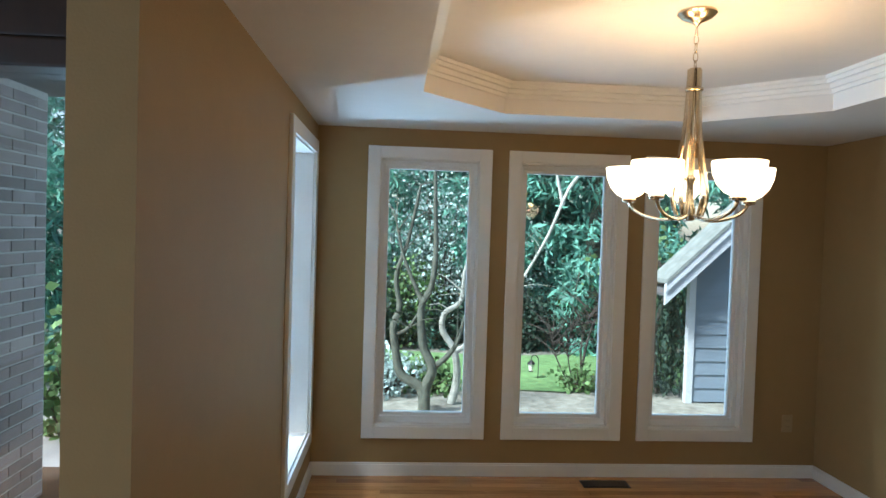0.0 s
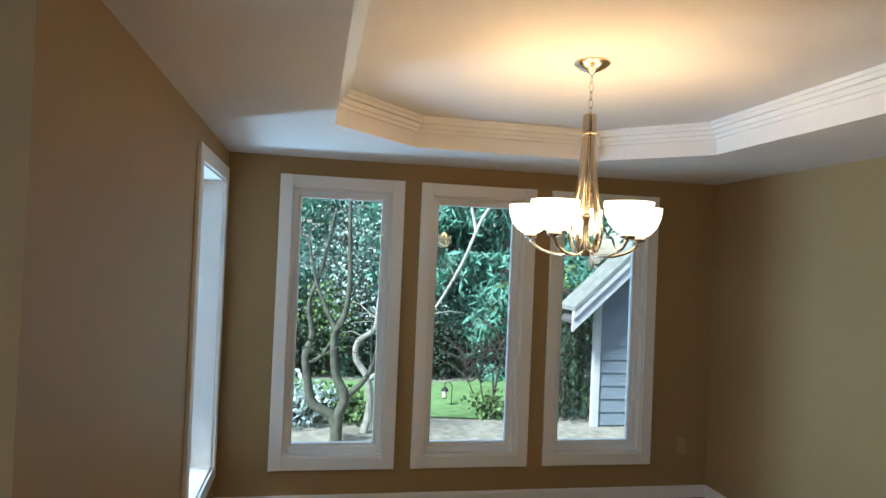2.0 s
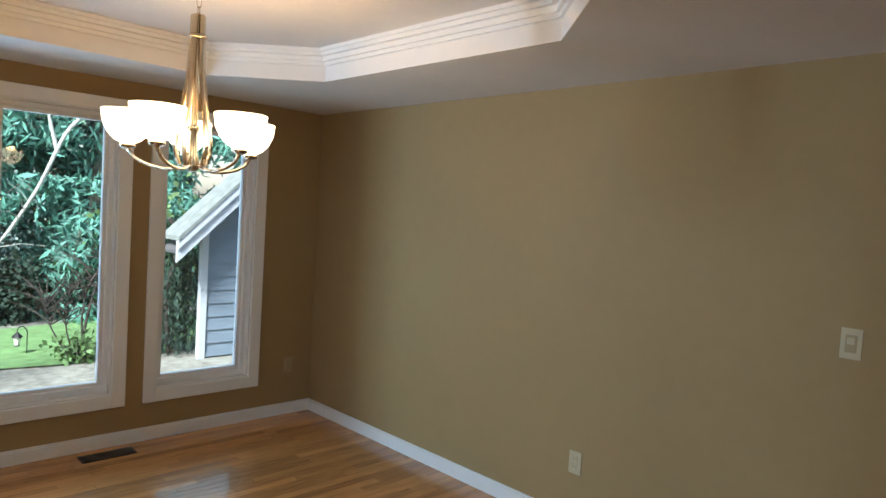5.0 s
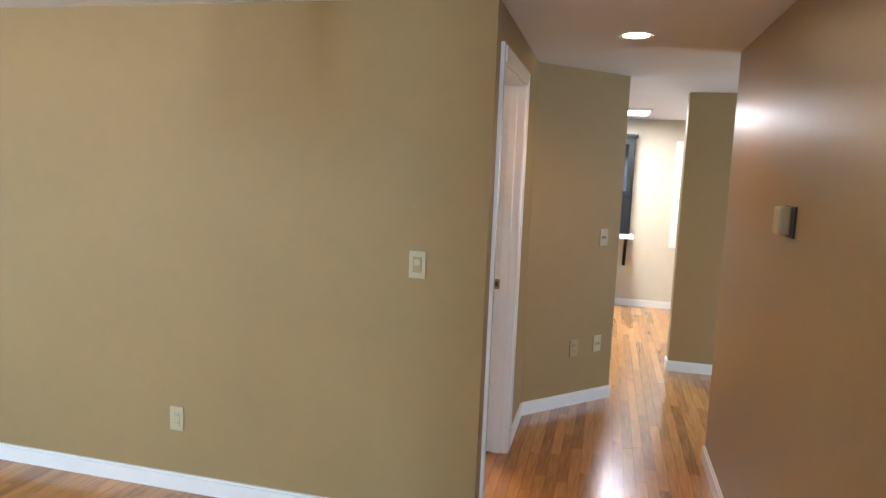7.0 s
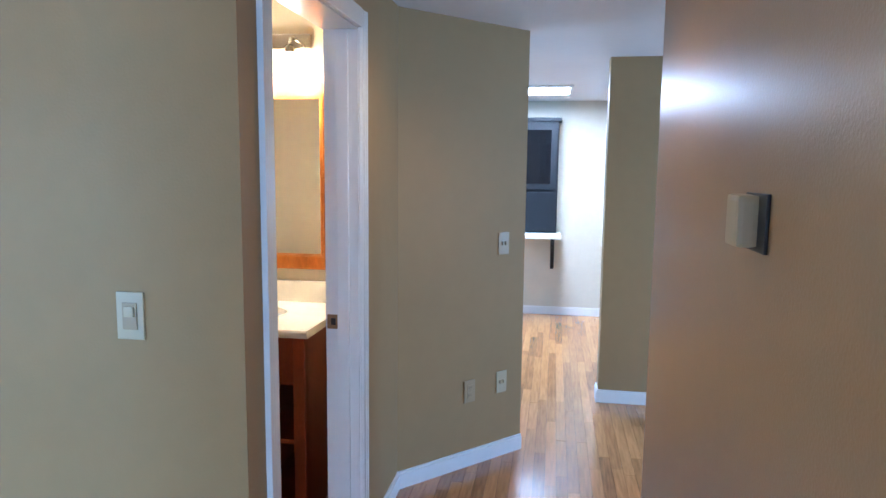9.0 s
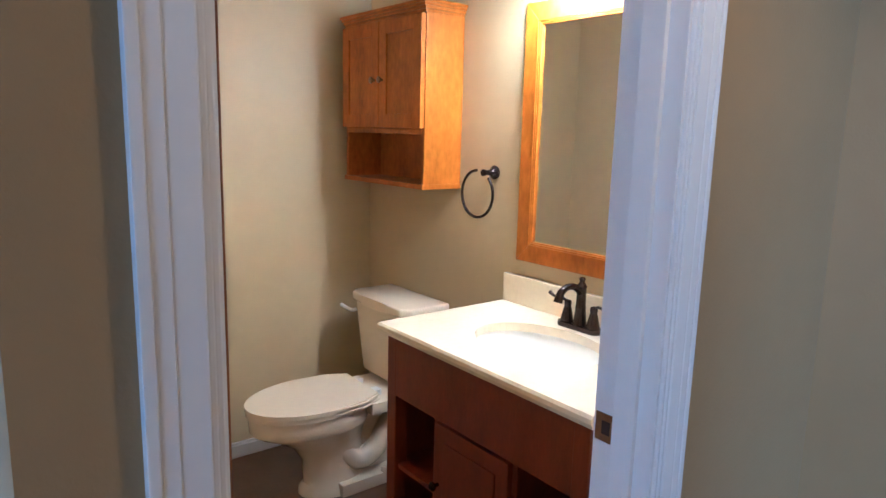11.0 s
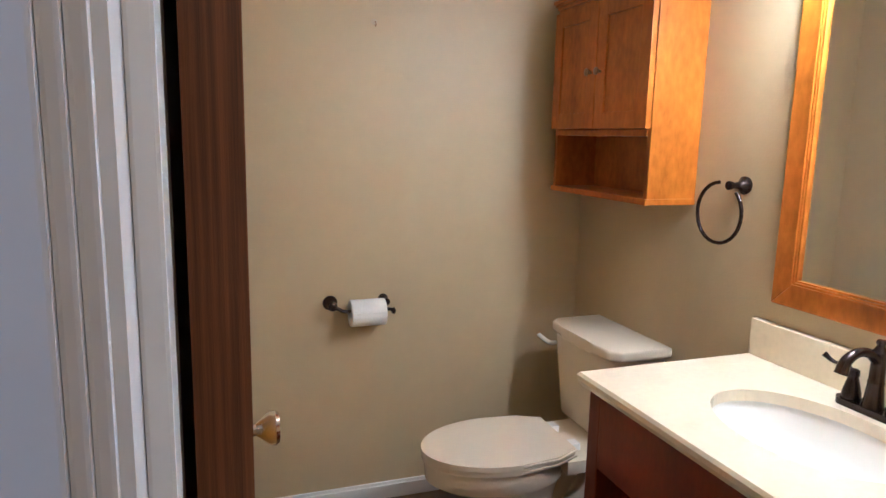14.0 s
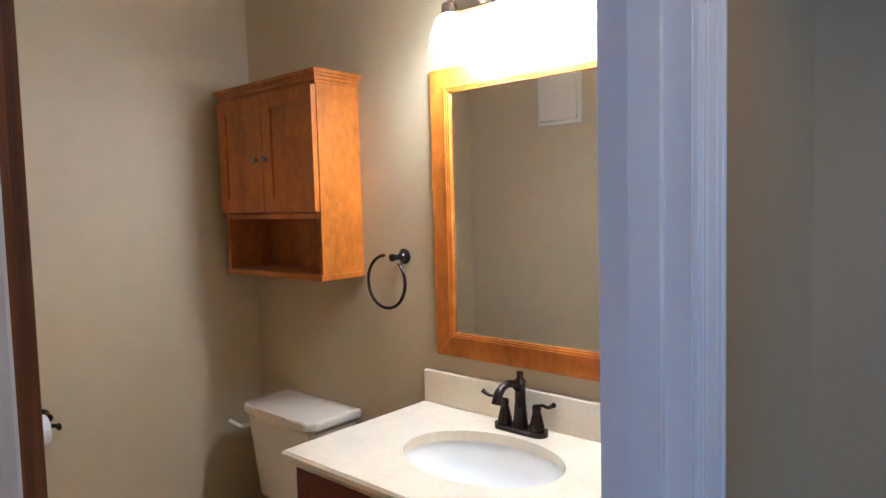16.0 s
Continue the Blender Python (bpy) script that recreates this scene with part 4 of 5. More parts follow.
bmesh.ops.bevel(bm, geom=list(bm.edges), offset=0.022, segments=4, affect="EDGES", profile=0.5)
part("tank", bm, M_BISC, to, "", True)
bm = prism(bmesh.new(), [(1.40, TK - 0.227), (1.605, TK - 0.227), (1.605, TK + 0.227), (1.40, TK + 0.227), (1.365, TK + 0.19), (1.358, TK + 0.10), (1.358, TK - 0.10), (1.365, TK - 0.19)], 0.737, 0.775)
bmesh.ops.bevel(bm, geom=list(bm.edges), offset=0.011, segments=3, affect="EDGES", profile=0.5)
part("tank_lid", bm, M_BISC, to, "", True)
lv = smooth_path([(1.385, TK + 0.19, 0.685), (1.362, TK + 0.19, 0.686), (1.357, TK + 0.215, 0.688), (1.352, TK + 0.265, 0.695)], 4)
part("flush_lever", tube(bmesh.new(), lv, 0.009, 10), M_PORC, to, "", True)

# ---- toilet paper ----
tpz, tpy = 0.815, -1.765
tp = thing("toilet_paper_holder", "black bronze pivoting toilet paper holder on wall", "paper holder", 0.65, -1.70, tpz)
bm = lathe(bmesh.new(), [(0.027, 0.0), (0.028, 0.006), (0.02, 0.014), (0.012, 0.03), (0.012, 0.05), (0.017, 0.058), (0.017, 0.07), (0.008, 0.076)], 18, pose(0.545, -1.70, tpz + 0.022, 90, 0, 0))
part("mount", bm, M_BRONZE, tp, "", True)
part("arm", tube(bmesh.new(), smooth_path([(0.545, tpy, tpz + 0.022), (0.57, tpy, tpz + 0.01), (0.60, tpy, tpz), (0.75, tpy, tpz), (0.772, tpy - 0.01, tpz - 0.004)], 5), 0.007, 10), M_BRONZE, tp, "", True)
part("arm_tip", lathe(bmesh.new(), [(0.003, 0.0), (0.012, 0.006), (0.013, 0.013), (0.004, 0.019)], 14, pose(0.765, tpy - 0.012, tpz - 0.005, 0, 90, 0)), M_BRONZE, tp, "", True)
part("end_mount", lathe(bmesh.new(), [(0.02, 0.0), (0.02, 0.006), (0.011, 0.02), (0.01, 0.055), (0.014, 0.06), (0.008, 0.068)], 16, pose(0.752, -1.70, tpz + 0.026, 90, 0, 0)), M_BRONZE, tp, "", True)
ro = thing("toilet_paper_roll", "white toilet paper roll on the holder", "toilet paper", 0.675, tpy, tpz)
bm = lathe(bmesh.new(), [(0.02, -0.066), (0.049, -0.066), (0.051, -0.063), (0.051, 0.063), (0.049, 0.066), (0.02, 0.066), (0.02, -0.066)], 32, pose(0.676, tpy, tpz - 0.008, 0, 90, 0), close=False)
part("roll", bm, M_PAPER, ro, "", True)
part("loose_edge", B(0.612, 0.738, tpy - 0.0528, tpy - 0.0505, tpz - 0.014, tpz + 0.004), M_PAPER, ro)

# ---- nail and vent ----
na = thing("wall_nail", "small metal picture hook with chipped paint", "nail", 0.715, -1.70, 1.87)
part("hook", tube(bmesh.new(), [(0.715, -1.70, 1.872), (0.715, -1.712, 1.87), (0.715, -1.716, 1.862), (0.715, -1.711, 1.855)], 0.003, 8), M_BRASS, na, "", True)
part("patch", lathe(bmesh.new(), [(0.011, 0.0), (0.010, 0.0012), (0.004, 0.0014)], 14, pose(0.712, -1.7002, 1.872, 90, 0, 0)), M_IVORY, na)
vt = thing("exhaust_fan_grille", "cream rounded square fan grille on bathroom wall", "vent", 0.109, -2.12, 2.2)
part("frame", B(0.109, 0.122, -2.455, -2.19, 1.925, 2.19, bev=0.006), M_CREAM, vt)
part("cover", B(0.128, 0.142, -2.435, -2.21, 1.945, 2.17, bev=0.004), M_CREAM, vt)
part("neck", B(0.122, 0.128, -2.42, -2.225, 1.96, 2.155), M_BLACKP, vt)

# the bathroom stands this far along the hall
BATH_SHIFT = 0.08
for ob in list(scene.objects):
    if ob.parent is None and (ob.name.startswith(("wall_hall_door", "wall_bath", "ceiling_bathroom", "floor_bathroom", "baseboard_bath", "door_frame", "door_1", "vanity", "faucet", "wall_mirror", "wall_cabinet", "towel_ring", "toilet", "wall_nail", "exhaust_fan")) or (ob.name.startswith("bulb_light") and ob.location.x > 1)):
        ob.location.x += BATH_SHIFT

# ---- outdoors ----
GZ = -0.4
bm = bmesh.new()
bmesh.ops.create_grid(bm, x_segments=60, y_segments=60, size=300)
for v in bm.verts:
    v.co.z = GZ
setting("ground", bm, M_SOIL, "leaf-littered garden ground", "ground")
lawn_pts = [(-14 + 0.7 * i, 4.15 + 0.25 * math.sin(i * 0.9) + 0.12 * math.sin(i * 2.3)) for i in range(34)]
bm = bmesh.new()
a = [bm.verts.new((x, y, GZ + 0.02)) for x, y in lawn_pts]
b = [bm.verts.new((x, 6.4 + 0.2 * math.sin(x * 1.3), GZ + 0.03)) for x, y in lawn_pts]
for i in range(33):
    bm.faces.new((a[i], a[i + 1], b[i + 1], b[i]))
tagged(part("lawn", bm, M_GRASS), "bright green mown lawn behind the beds", "lawn", kind="structure")
rng = np.random.default_rng(4)


def blades(name, centers, size, material, parent=None, aspect=0.4, droop=0.0):
    """Many small leaf blades in one mesh."""
    c = np.asarray(centers, float)
    n = len(c)
    d = rng.normal(size=(n, 3))
    d[:, 2] -= droop
    d /= np.linalg.norm(d, axis=1, keepdims=True)
    e = np.cross(d, rng.normal(size=(n, 3)))
    e /= np.linalg.norm(e, axis=1, keepdims=True)
    s = size * rng.uniform(0.5, 1.4, (n, 1))
    v = np.stack([c - d * s * 0.5, c + e * s * aspect, c + d * s * 0.6, c - e * s * aspect], 1).reshape(-1, 3)
    me = bpy.data.meshes.new(name)
    me.from_pydata(v.tolist(), [], np.arange(4 * n).reshape(n, 4).tolist())
    me.materials.append(material)
    ob = new(name, me)
    ob.parent = parent
    return ob


def conifer(x, y, h, r, material, n, label, size=0.16):
    t = thing("conifer_tree", label, "tree", x, y, GZ)
    bm = tube(bmesh.new(), [(x, y, GZ), (x + 0.05, y, GZ + h * 0.5), (x, y, GZ + h)], [0.02 * h, 0.012 * h, 0.02], 8)
    part("trunk", bm, M_BARK, t).parent = t
    bm = bmesh.new()
    pts = []
    limbs = int(h * 9)
    for k in range(limbs):
        f = (k + rng.uniform(0, 1)) / limbs
        z = GZ + 0.25 + (h - 0.3) * f
        a = rng.uniform(0, 6.283)
        ln = r * (1 - f) ** 0.75 * rng.uniform(0.65, 1.1) + 0.1
        p0 = Vector((x, y, z))
        p1 = p0 + Vector((math.cos(a) * ln * 0.6, math.sin(a) * ln * 0.6, 0.05 * ln))
        p2 = p0 + Vector((math.cos(a) * ln, math.sin(a) * ln, -0.22 * ln))
        tube(bm, [p0, p1, p2], [0.025, 0.015, 0.005], 5)
        m = max(8, int(n / limbs * (1.6 * (1 - f) + 0.2)))
        tt = rng.uniform(0.2, 1.0, m)
        for q in tt:
            p = p0.lerp(p1, q / 0.6) if q < 0.6 else p1.lerp(p2, (q - 0.6) / 0.4)
            w = 0.16 * ln * (1.15 - q) + 0.05
            pts.append((p.x + rng.normal() * w, p.y + rng.normal() * w, p.z - abs(rng.normal()) * 0.12 * ln ** 0.5))
    part("limbs", bm, M_BARK, t).parent = t
    blades("crown", pts, size, material, t, 0.13, 0.8)
    for o in t.children:
        o.matrix_parent_inverse = t.matrix_basis.inverted()
    return t


def shrub(name, x, y, rx, ry, h, material, n, label, size=0.07):
    t = thing(name, label, "shrub", x, y, GZ)
    bm = bmesh.new()
    pts = []
    for k in range(14):
        a = rng.uniform(0, 6.283)
        q = rng.uniform(0.2, 0.9)
        tip = Vector((x + math.cos(a) * rx * q, y + math.sin(a) * ry * q, GZ + h * rng.uniform(0.6, 1.0) * (1.05 - 0.35 * q)))
        tube(bm, [(x + math.cos(a) * 0.05, y + math.sin(a) * 0.05, GZ), Vector((x, y, GZ)).lerp(tip, 0.5) + Vector((0, 0, 0.08 * h)), tip], [0.02, 0.012, 0.004], 5)
        m = n // 14
        for u in rng.uniform(0.25, 1.08, m):
            p = Vector((x, y, GZ)).lerp(tip, u)
            w = 0.16 * (rx + h) * 0.5 + 0.04
            pts.append((p.x + rng.normal() * w, p.y + rng.normal() * w, max(GZ + 0.02, p.z + rng.normal() * w * 0.8)))
    part("stems", bm, M_DARKBARK, t)
    ob = blades("leaves", pts, size, material, t)
    ob.matrix_parent_inverse = t.matrix_basis.inverted()
    return t


for tx, ty, th_, tr_, tn in ((-7.6, 9.6, 8, 2.0, 7000), (-5.4, 9.2, 8.5, 2.0, 9000), (-3.7, 9.8, 9, 2.1, 10000), (-2.2, 9.0, 8.5, 1.9, 10000), (-0.7, 9.4, 9, 2.0, 10000), (0.9, 8.2, 8, 1.9, 11000), (2.6, 8.8, 8.5, 2.0, 9000), (4.8, 9.5, 8, 2.2, 6000), (-10.0, 8.5, 8, 2.2, 6000), (-9.0, 4.5, 7, 2.0, 6000)):
    conifer(tx, ty, th_ * 1.25, tr_ * 1.3, M_LEAF, int(tn * 2.6), "tall feathery green conifer behind the lawn", 0.2)
for xx in (-5.6, -4.4, -3.2, -2.0, -0.8, 0.3):
    shrub("dark_hedge", xx, 7.0 + 0.15 * math.sin(xx * 3), 0.75, 0.4, 1.0, M_LEAFD, 3000, "dark hedge along the lawn", 0.07)
shrub("silver_shrub", -2.15, 7.4, 0.75, 0.4, 3.2, M_LEAFL, 3600, "tall silvery-leaved shrub behind the bare tree", 0.055)
shrub("silver_shrub", -3.0, 7.7, 0.6, 0.4, 2.5, M_LEAFL, 2400, "tall silvery-leaved shrub behind the bare tree", 0.055)
shrub("silver_shrub", -0.9, 7.7, 0.5, 0.4, 2.4, M_LEAFL, 2000, "tall silvery-leaved shrub behind the lawn", 0.055)
shrub("green_shrub", -2.7, 7.1, 0.6, 0.4, 1.7, M_LEAFB, 2400, "rounded bright green shrub behind the bare tree", 0.06)
shrub("mounded_shrub", -2.95, 3.75, 0.55, 0.4, 0.5, M_LEAFL, 1300, "low grey-green mounded shrub in the bed", 0.06)
shrub("mounded_shrub", -2.35, 3.9, 0.4, 0.35, 0.4, M_LEAFB, 900, "low yellow-green shrub in the bed", 0.06)
shrub("bed_shrub", -0.5, 4.0, 0.3, 0.25, 0.3, M_LEAFB, 420, "low loose green shrub beside the hook", 0.06)
shrub("climbing_shrub", 0.75, 5.2, 0.35, 0.35, 2.2, M_LEAFB, 1600, "bright green shrub against the grey wing", 0.08)
shrub("porch_shrub", -5.4, 1.2, 0.6, 0.6, 1.3, M_LEAFB, 1500, "bright green shrub beyond the porch", 0.08)


def bare_tree(name, x, y, stems, label, material, twigs=0, seed=1):
    t = thing(name, label, "tree", x, y, GZ)
    rg = random.Random(seed)
    for pts, r0, r1 in stems:
        p = smooth_path([(x + a, y + b, GZ + c) for a, b, c in pts], 6)
        n = len(p)
        part("limb", tube(bmesh.new(), p, [r0 + (r1 - r0) * i / (n - 1) for i in range(n)], 9), material, t, "", True)
        if twigs:
            bm = bmesh.new()
            for k in range(twigs):
                q = p[rg.randrange(n // 2, n)]
                d = Vector((rg.uniform(-1, 1), rg.uniform(-0.6, 0.6), rg.uniform(0.0, 1))).normalized() * rg.uniform(0.25, 0.6)
                tube(bm, [q, q + d * 0.5 + Vector((0, 0, 0.04)), q + d], [0.008, 0.005, 0.002], 5)
            part("twigs", bm, material, t, "", True)
    return t


bare_tree("bare_tree", -2.53, 2.9, [
    ([(0, 0, 0), (0.0, 0, 0.12), (-0.05, 0.02, 0.28), (-0.26, 0.05, 0.42), (-0.33, 0.06, 0.7), (-0.36, 0.06, 0.95), (-0.30, 0.1, 1.15), (-0.34, 0.1, 1.5), (-0.22, 0.1, 1.9), (-0.10, 0.1, 2.5)], 0.07, 0.014),
    ([(0.0, 0, 0.05), (0.02, 0, 0.3), (0.08, -0.02, 0.50), (-0.02, 0.0, 0.72), (-0.06, 0.0, 1.0), (-0.05, 0, 1.2), (0.05, 0, 1.42), (0.08, 0.02, 1.8), (0.06, 0.02, 2.3), (0.04, 0.02, 3.0)], 0.065, 0.018),
    ([(-0.05, 0, 1.22), (-0.16, 0.03, 1.45), (-0.28, 0.05, 1.75), (-0.38, 0.06, 2.2)], 0.03, 0.008),
    ([(0.08, 0, 0.5), (0.22, -0.04, 0.62), (0.34, -0.05, 0.8), (0.42, -0.05, 1.1)], 0.04, 0.015),
    ([(-0.33, 0.06, 0.85), (-0.2, 0.05, 0.92), (-0.08, 0.05, 1.1)], 0.025, 0.014),
], "many-stemmed bare mossy garden tree", M_BARK, 5, 2)
bare_tree("bare_tree", -2.2, 3.3, [
    ([(0, 0, 0), (0.06, 0, 0.3), (0.02, 0, 0.62), (-0.12, 0.02, 0.85), (-0.10, 0.02, 1.05), (0.08, 0.02, 1.2), (0.12, 0.02, 1.55), (0.22, 0.02, 1.9), (0.36, 0.02, 2.5)], 0.05, 0.014),
    ([(0.02, 0, 0.6), (0.18, 0, 0.72), (0.3, 0, 0.95), (0.28, 0, 1.3), (0.42, 0, 1.7)], 0.035, 0.012),
], "pale lichen-covered bare garden tree", M_PALEBARK, 6, 5)
bare_tree("bare_tree", -0.75, 5.0, [
    ([(1.0, 0.4, 0), (1.0, 0.3, 1.8), (0.8, 0.1, 3.0), (0.35, 0, 2.75), (0.0, -0.1, 2.0), (-0.3, -0.1, 1.45), (-0.5, -0.1, 1.18), (-0.64, -0.1, 1.16), (-0.68, -0.1, 1.3)], 0.035, 0.010),
    ([(0.2, -0.04, 2.42), (0.1, 0, 2.9), (0.0, 0, 3.5)], 0.03, 0.008),
    ([(0.6, 0.06, 2.98), (0.9, 0, 3.2), (1.1, 0, 3.6)], 0.03, 0.008),
], "arching pale bare branch over the lawn", M_PALEBARK, 14, 7)
bare_tree("weeping_shrub", -0.45, 4.2, [
    ([(0, 0, 0), (0.1, 0, 0.6), (0.25, 0, 1.05), (0.45, 0, 1.25)], 0.02, 0.006),
    ([(0.05, 0, 0), (0.02, 0, 0.5), (0.1, 0, 0.9), (0.3, 0.05, 1.15)], 0.015, 0.005),
    ([(-0.05, 0, 0), (-0.15, 0, 0.4), (-0.12, 0, 0.8)], 0.012, 0.004),
    ([(-0.1, 0, 0), (-0.3, 0.05, 0.4), (-0.35, 0.05, 0.7)], 0.012, 0.004),
], "thin dark twiggy weeping shrub", M_DARKBARK, 26, 9)
wt = thing("weeping_conifer", "dark weeping conifer beside the grey wing", "tree", 0.5, 3.95, GZ)
part("trunk", tube(bmesh.new(), smooth_path([(0.5, 3.95, GZ), (0.45, 3.95, 0.4), (0.6, 3.95, 1.0), (0.45, 3.95, 1.3)], 4), 0.03, 7), M_DARKBARK, wt)
pts = []
for k in range(70):
    a, q = rng.uniform(0, 6.283), rng.uniform(0.05, 0.42)
    top_z = 1.35 - 1.3 * q + rng.uniform(-0.1, 0.1)
    for u in np.linspace(top_z, GZ + 0.05, 45):
        pts.append((0.47 + math.cos(a) * q + rng.normal() * 0.02, 3.95 + math.sin(a) * q + rng.normal() * 0.02, u))
ob = blades("foliage", pts, 0.07, M_LEAFD, wt, 0.2, 2.0)
ob.matrix_parent_inverse = wt.matrix_basis.inverted()

# garden lantern
la = thing("garden_lantern", "small lantern hanging from a shepherd hook", "lantern", -0.98, 4.6, GZ)
part("hook_pole", tube(bmesh.new(), smooth_path([(-0.90, 4.6, GZ), (-0.90, 4.6, -0.2), (-0.90, 4.6, -0.12), (-0.94, 4.6, -0.06), (-0.99, 4.6, -0.07), (-1.0, 4.6, -0.11)], 5), 0.006, 6), M_BLACKP, la)
part("roof", lathe(bmesh.new(), [(0.06, -0.18), (0.055, -0.17), (0.02, -0.13), (0.005, -0.115)], 8, pose(-1.0, 4.6, 0)), M_BLACKP, la)
part("glass_body", lathe(bmesh.new(), [(0.028, -0.27), (0.04, -0.18)], 8, pose(-1.0, 4.6, 0)), M_PORC, la)
part("base", lathe(bmesh.new(), [(0.03, -0.285), (0.032, -0.27)], 8, pose(-1.0, 4.6, 0)), M_BLACKP, la)

# grey wing of the house
hs = thing("grey_house_wing", "grey lap-sided gable wing with pale fascia", "house", 2.7, 3.5, GZ)
GX, GY, SL = 0.70, 3.5, 0.95
EZ = 1.36   # height of the roof's underside over the wall's corner
part("wall", prism(bmesh.new(), [(GX + 0.01, GY + 0.02), (4.7, GY + 0.02), (4.7, GY + 0.12), (GX + 0.01, GY + 0.12)], GZ, EZ - 0.03), M_SOFFIT, hs)
me_cache = {}
for k in range(22):
    z0 = GZ + 0.02 + k * 0.165
    if z0 > EZ + SL * 2.0 - 0.1:
        break
    x_lo = GX + 0.05 if z0 + 0.165 < EZ else GX + 0.05 + (z0 + 0.165 - EZ) / SL
    x_hi = 4.7 if z0 + 0.165 < EZ else 4.7 - (z0 + 0.165 - EZ) / SL
    if x_hi - x_lo < 0.1:
        continue
    bm = bmesh.new()
    vs = [bm.verts.new(v) for v in ((x_lo, GY - 0.022, z0), (x_hi, GY - 0.022, z0), (x_hi, GY - 0.004, z0 + 0.17), (x_lo, GY - 0.004, z0 + 0.17), (x_lo, GY + 0.018, z0), (x_hi, GY + 0.018, z0), (x_hi, GY + 0.018, z0 + 0.17), (x_lo, GY + 0.018, z0 + 0.17))]
    for f in ((0, 1, 2, 3), (0, 4, 5, 1), (3, 2, 6, 7), (0, 3, 7, 4), (1, 5, 6, 2), (4, 7, 6, 5)):
        bm.faces.new([vs[i] for i in f])
    part("siding_board", bm, M_SIDING, hs)
part("corner_board", B(GX - 0.03, GX + 0.05, GY - 0.035, GY + 0.05, GZ, EZ - 0.1), M_RAKE, hs)
for s in (0, 1):
    def px(x):
        return x if s == 0 else 5.4 - x
    def slab(name, y0, y1, lo, hi, material):
        bm = bmesh.new()
        xs = (GX - 0.46, 2.7)
        q = [(px(x), y, EZ + (x - GX) * SL + dz) for x in xs for y in (y0, y1) for dz in (lo, hi)]
        v = [bm.verts.new(c) for c in q]
        for f in ((0, 1, 3, 2), (4, 6, 7, 5), (0, 4, 5, 1), (2, 3, 7, 6), (0, 2, 6, 4), (1, 5, 7, 3)):
            bm.faces.new([v[i] for i in f])
        part(name, bm, material, hs)
    slab("rake_board", GY - 0.34, GY - 0.30, -0.10, 0.14, M_RAKE)
    slab("rake_trim", GY - 0.37, GY - 0.34, 0.05, 0.15, M_RAKE)
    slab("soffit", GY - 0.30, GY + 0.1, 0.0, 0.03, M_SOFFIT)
    slab("roof", GY - 0.38, GY + 0.12, 0.151, 0.20, M_SHINGLE)

# porch
setting("pavement_porch", B(-7.5, -3.6, -2.3, 0.9, GZ + 0.01, -0.06), M_CONC, "grey concrete porch slab", "porch")
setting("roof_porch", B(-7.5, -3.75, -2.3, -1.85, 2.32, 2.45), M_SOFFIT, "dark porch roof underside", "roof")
bcx0, bcx1, bcy0, bcy1 = -5.37, -4.90, -0.75, -0.28
pb = thing("brick_column", "grey-tan brick porch column with pale mortar", "column", -5.13, -0.5, -0.06)
part("mortar_core", B(bcx0 + 0.006, bcx1 - 0.006, bcy0 + 0.006, bcy1 - 0.006, -0.06, 2.32), M_MORTAR, pb)
brick_w = (bcx1 - bcx0 - 0.012) / 2
bmw = B(0, brick_w - 0.01, 0, 0.09, 0, 0.057, bev=0.003)
me_a = mesh_of("brick", bmw, M_BRICK)
bmw = B(0, 0.09, 0, brick_w - 0.01, 0, 0.057, bev=0.003)
me_b = mesh_of("brick", bmw, M_BRICK)
half = {}
for key, dims in (("south", (brick_w / 2 - 0.01, 0.09)), ("east", (0.09, brick_w / 2 - 0.01))):
    half[key] = mesh_of("brick", B(0, dims[0], 0, dims[1], 0, 0.057, bev=0.003), M_BRICK)
for row in range(35):
    z = -0.055 + row * 0.067
    spans = ((0, 1.0), (1.0, 1.0)) if row % 2 else ((0, 0.5), (0.5, 1.0), (1.5, 0.5))
    for u, w in spans:
        for me, loc in ((me_a if w == 1.0 else half["south"], (bcx0 + 0.006 + u * brick_w, bcy0, z)), (me_b if w == 1.0 else half["east"], (bcx1 - 0.09, bcy0 + 0.004 + u * brick_w, z))):
            ob = new("brick", me)
            ob.parent = pb
            ob.matrix_parent_inverse = pb.matrix_basis.inverted()
            ob.location = Vector(loc) + Vector((rng.uniform(-0.002, 0.002), rng.uniform(-0.002, 0.002), rng.uniform(-0.001, 0.001)))
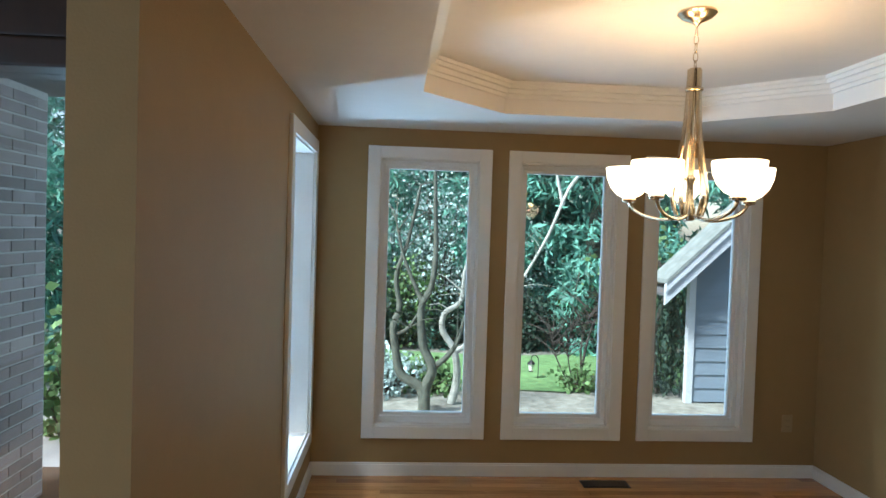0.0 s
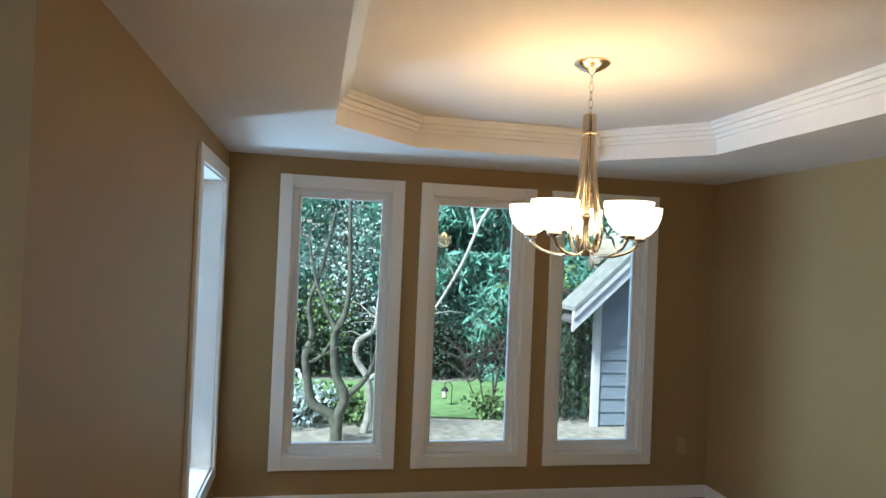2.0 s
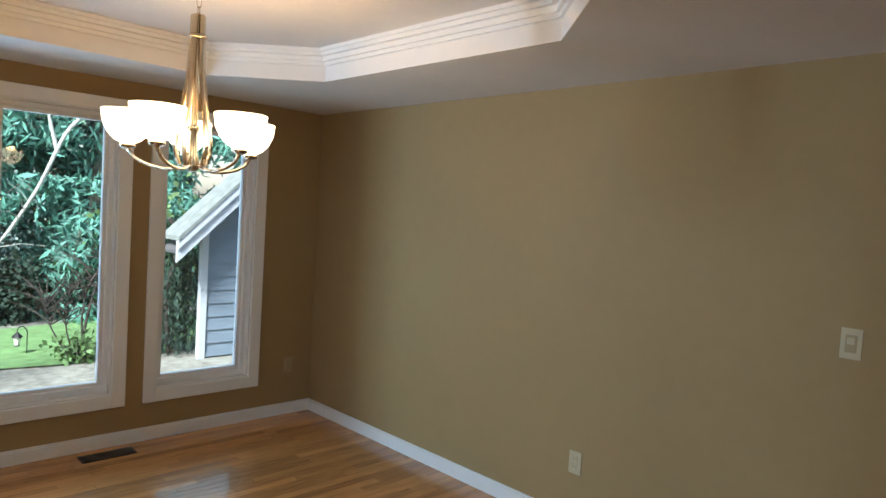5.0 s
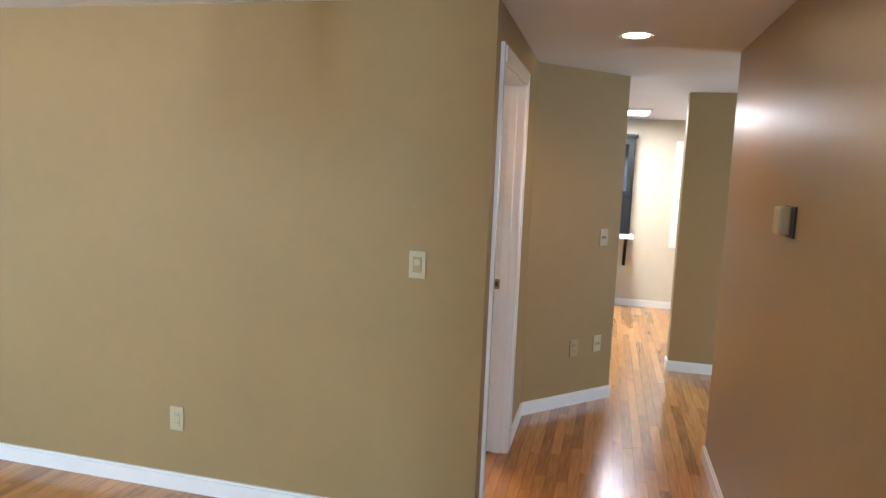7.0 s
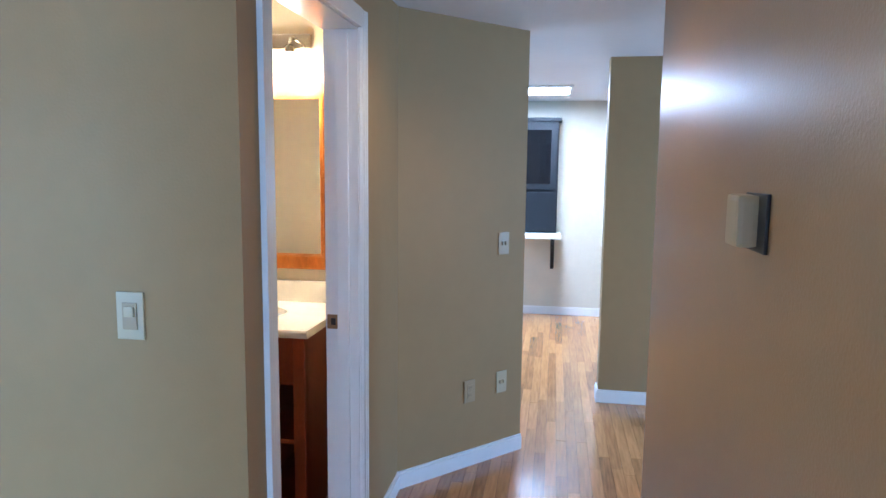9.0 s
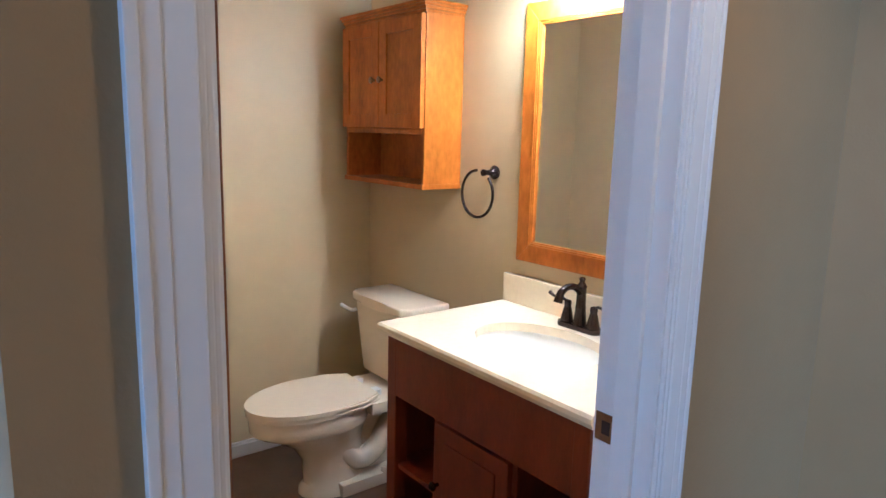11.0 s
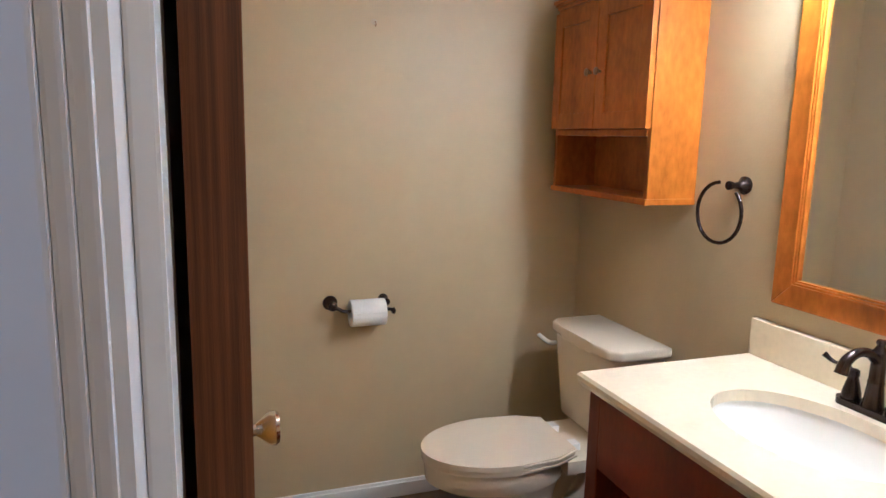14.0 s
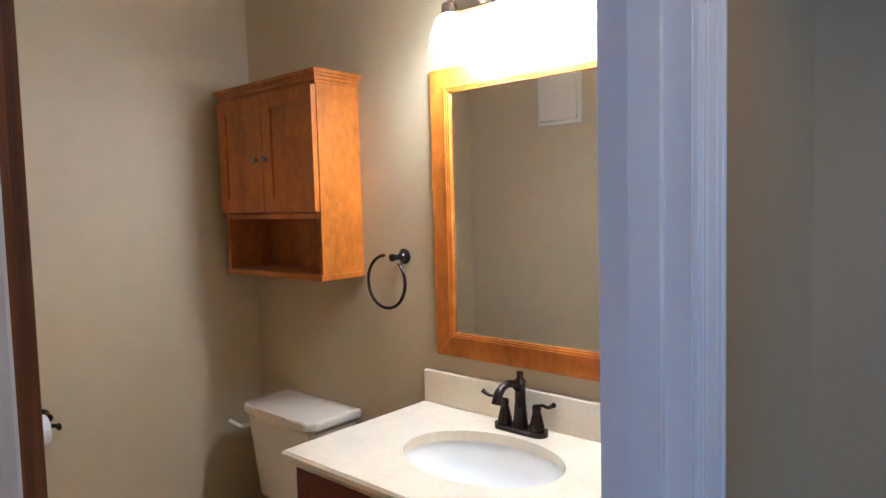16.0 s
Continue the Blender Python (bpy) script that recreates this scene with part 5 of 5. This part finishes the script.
# added eave, sized to block the sun from the side window's jamb
setting("roof_eave_shade", B(-5.6, -3.645, -1.85, 0.3, 2.46, 2.55), M_SOFFIT, "dark eave added to keep sun off the side window", "roof")
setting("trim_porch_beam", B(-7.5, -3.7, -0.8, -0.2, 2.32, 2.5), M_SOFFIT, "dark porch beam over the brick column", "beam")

# ---- oak strip floor ----
fl_set = tagged(new("floor"), "honey oak strip floor with satin finish", "floor", kind="structure")
PW, rg = 0.057, random.Random(11)
lengths = (0.45, 0.65, 0.85, 1.1)
strip_me = {}
for L in lengths:
    strip_me[L] = mesh_of("strip", B(0, L - 0.0012, 0, PW - 0.0012, -0.012, 0.0), M_OAK)
verts, faces = [], []
count = 0


def floor_span(y):
    """Where the oak lies along one row of strips."""
    if y > -1.7 or y > -3.8:
        return [(-3.4, 0.0)] + ([(2.2, 5.66)] if y < -1.0 else []) + ([(-6.0, -3.5)] if y < -2.42 else [])
    return [(-6.0, 5.66)]


y = -8.0
while y < 0.0:
    for a, b in floor_span(y):
        x = a - rg.uniform(0, 0.5)
        while x < b:
            L = rg.choice(lengths)
            xs0, xs1 = max(x, a), min(x + L, b)
            near = (-0.3 < x and x + L < 2.9 and -4.97 < y < -3.9) or (-1.9 < x and x + L < 0.0 and -2.6 < y < -0.4)
            if near and xs0 == x and xs1 == x + L and count < 300:
                ob = new("strip", strip_me[L])
                ob.parent = fl_set
                ob.location = (x, y, rg.uniform(-0.0002, 0.0002))
                count += 1
            elif xs1 - xs0 > 0.01:
                i0 = len(verts)
                y1 = y + PW - 0.0012
                e = xs1 - 0.0012
                z = rg.uniform(-0.0002, 0.0002)
                verts += [(xs0, y, z), (e, y, z), (e, y1, z), (xs0, y1, z), (xs0, y, -0.012), (e, y, -0.012), (e, y1, -0.012), (xs0, y1, -0.012)]
                faces += [tuple(i0 + k for k in f) for f in ((0, 1, 2, 3), (0, 4, 5, 1), (1, 5, 6, 2), (2, 6, 7, 3), (3, 7, 4, 0))]
            x += L
    y += PW
me = bpy.data.meshes.new("strip_field")
me.from_pydata(verts, [], faces)
me.materials.append(M_OAKJ)
ob = tagged(new("strip_field", me), kind="stuff")
ob.parent = fl_set
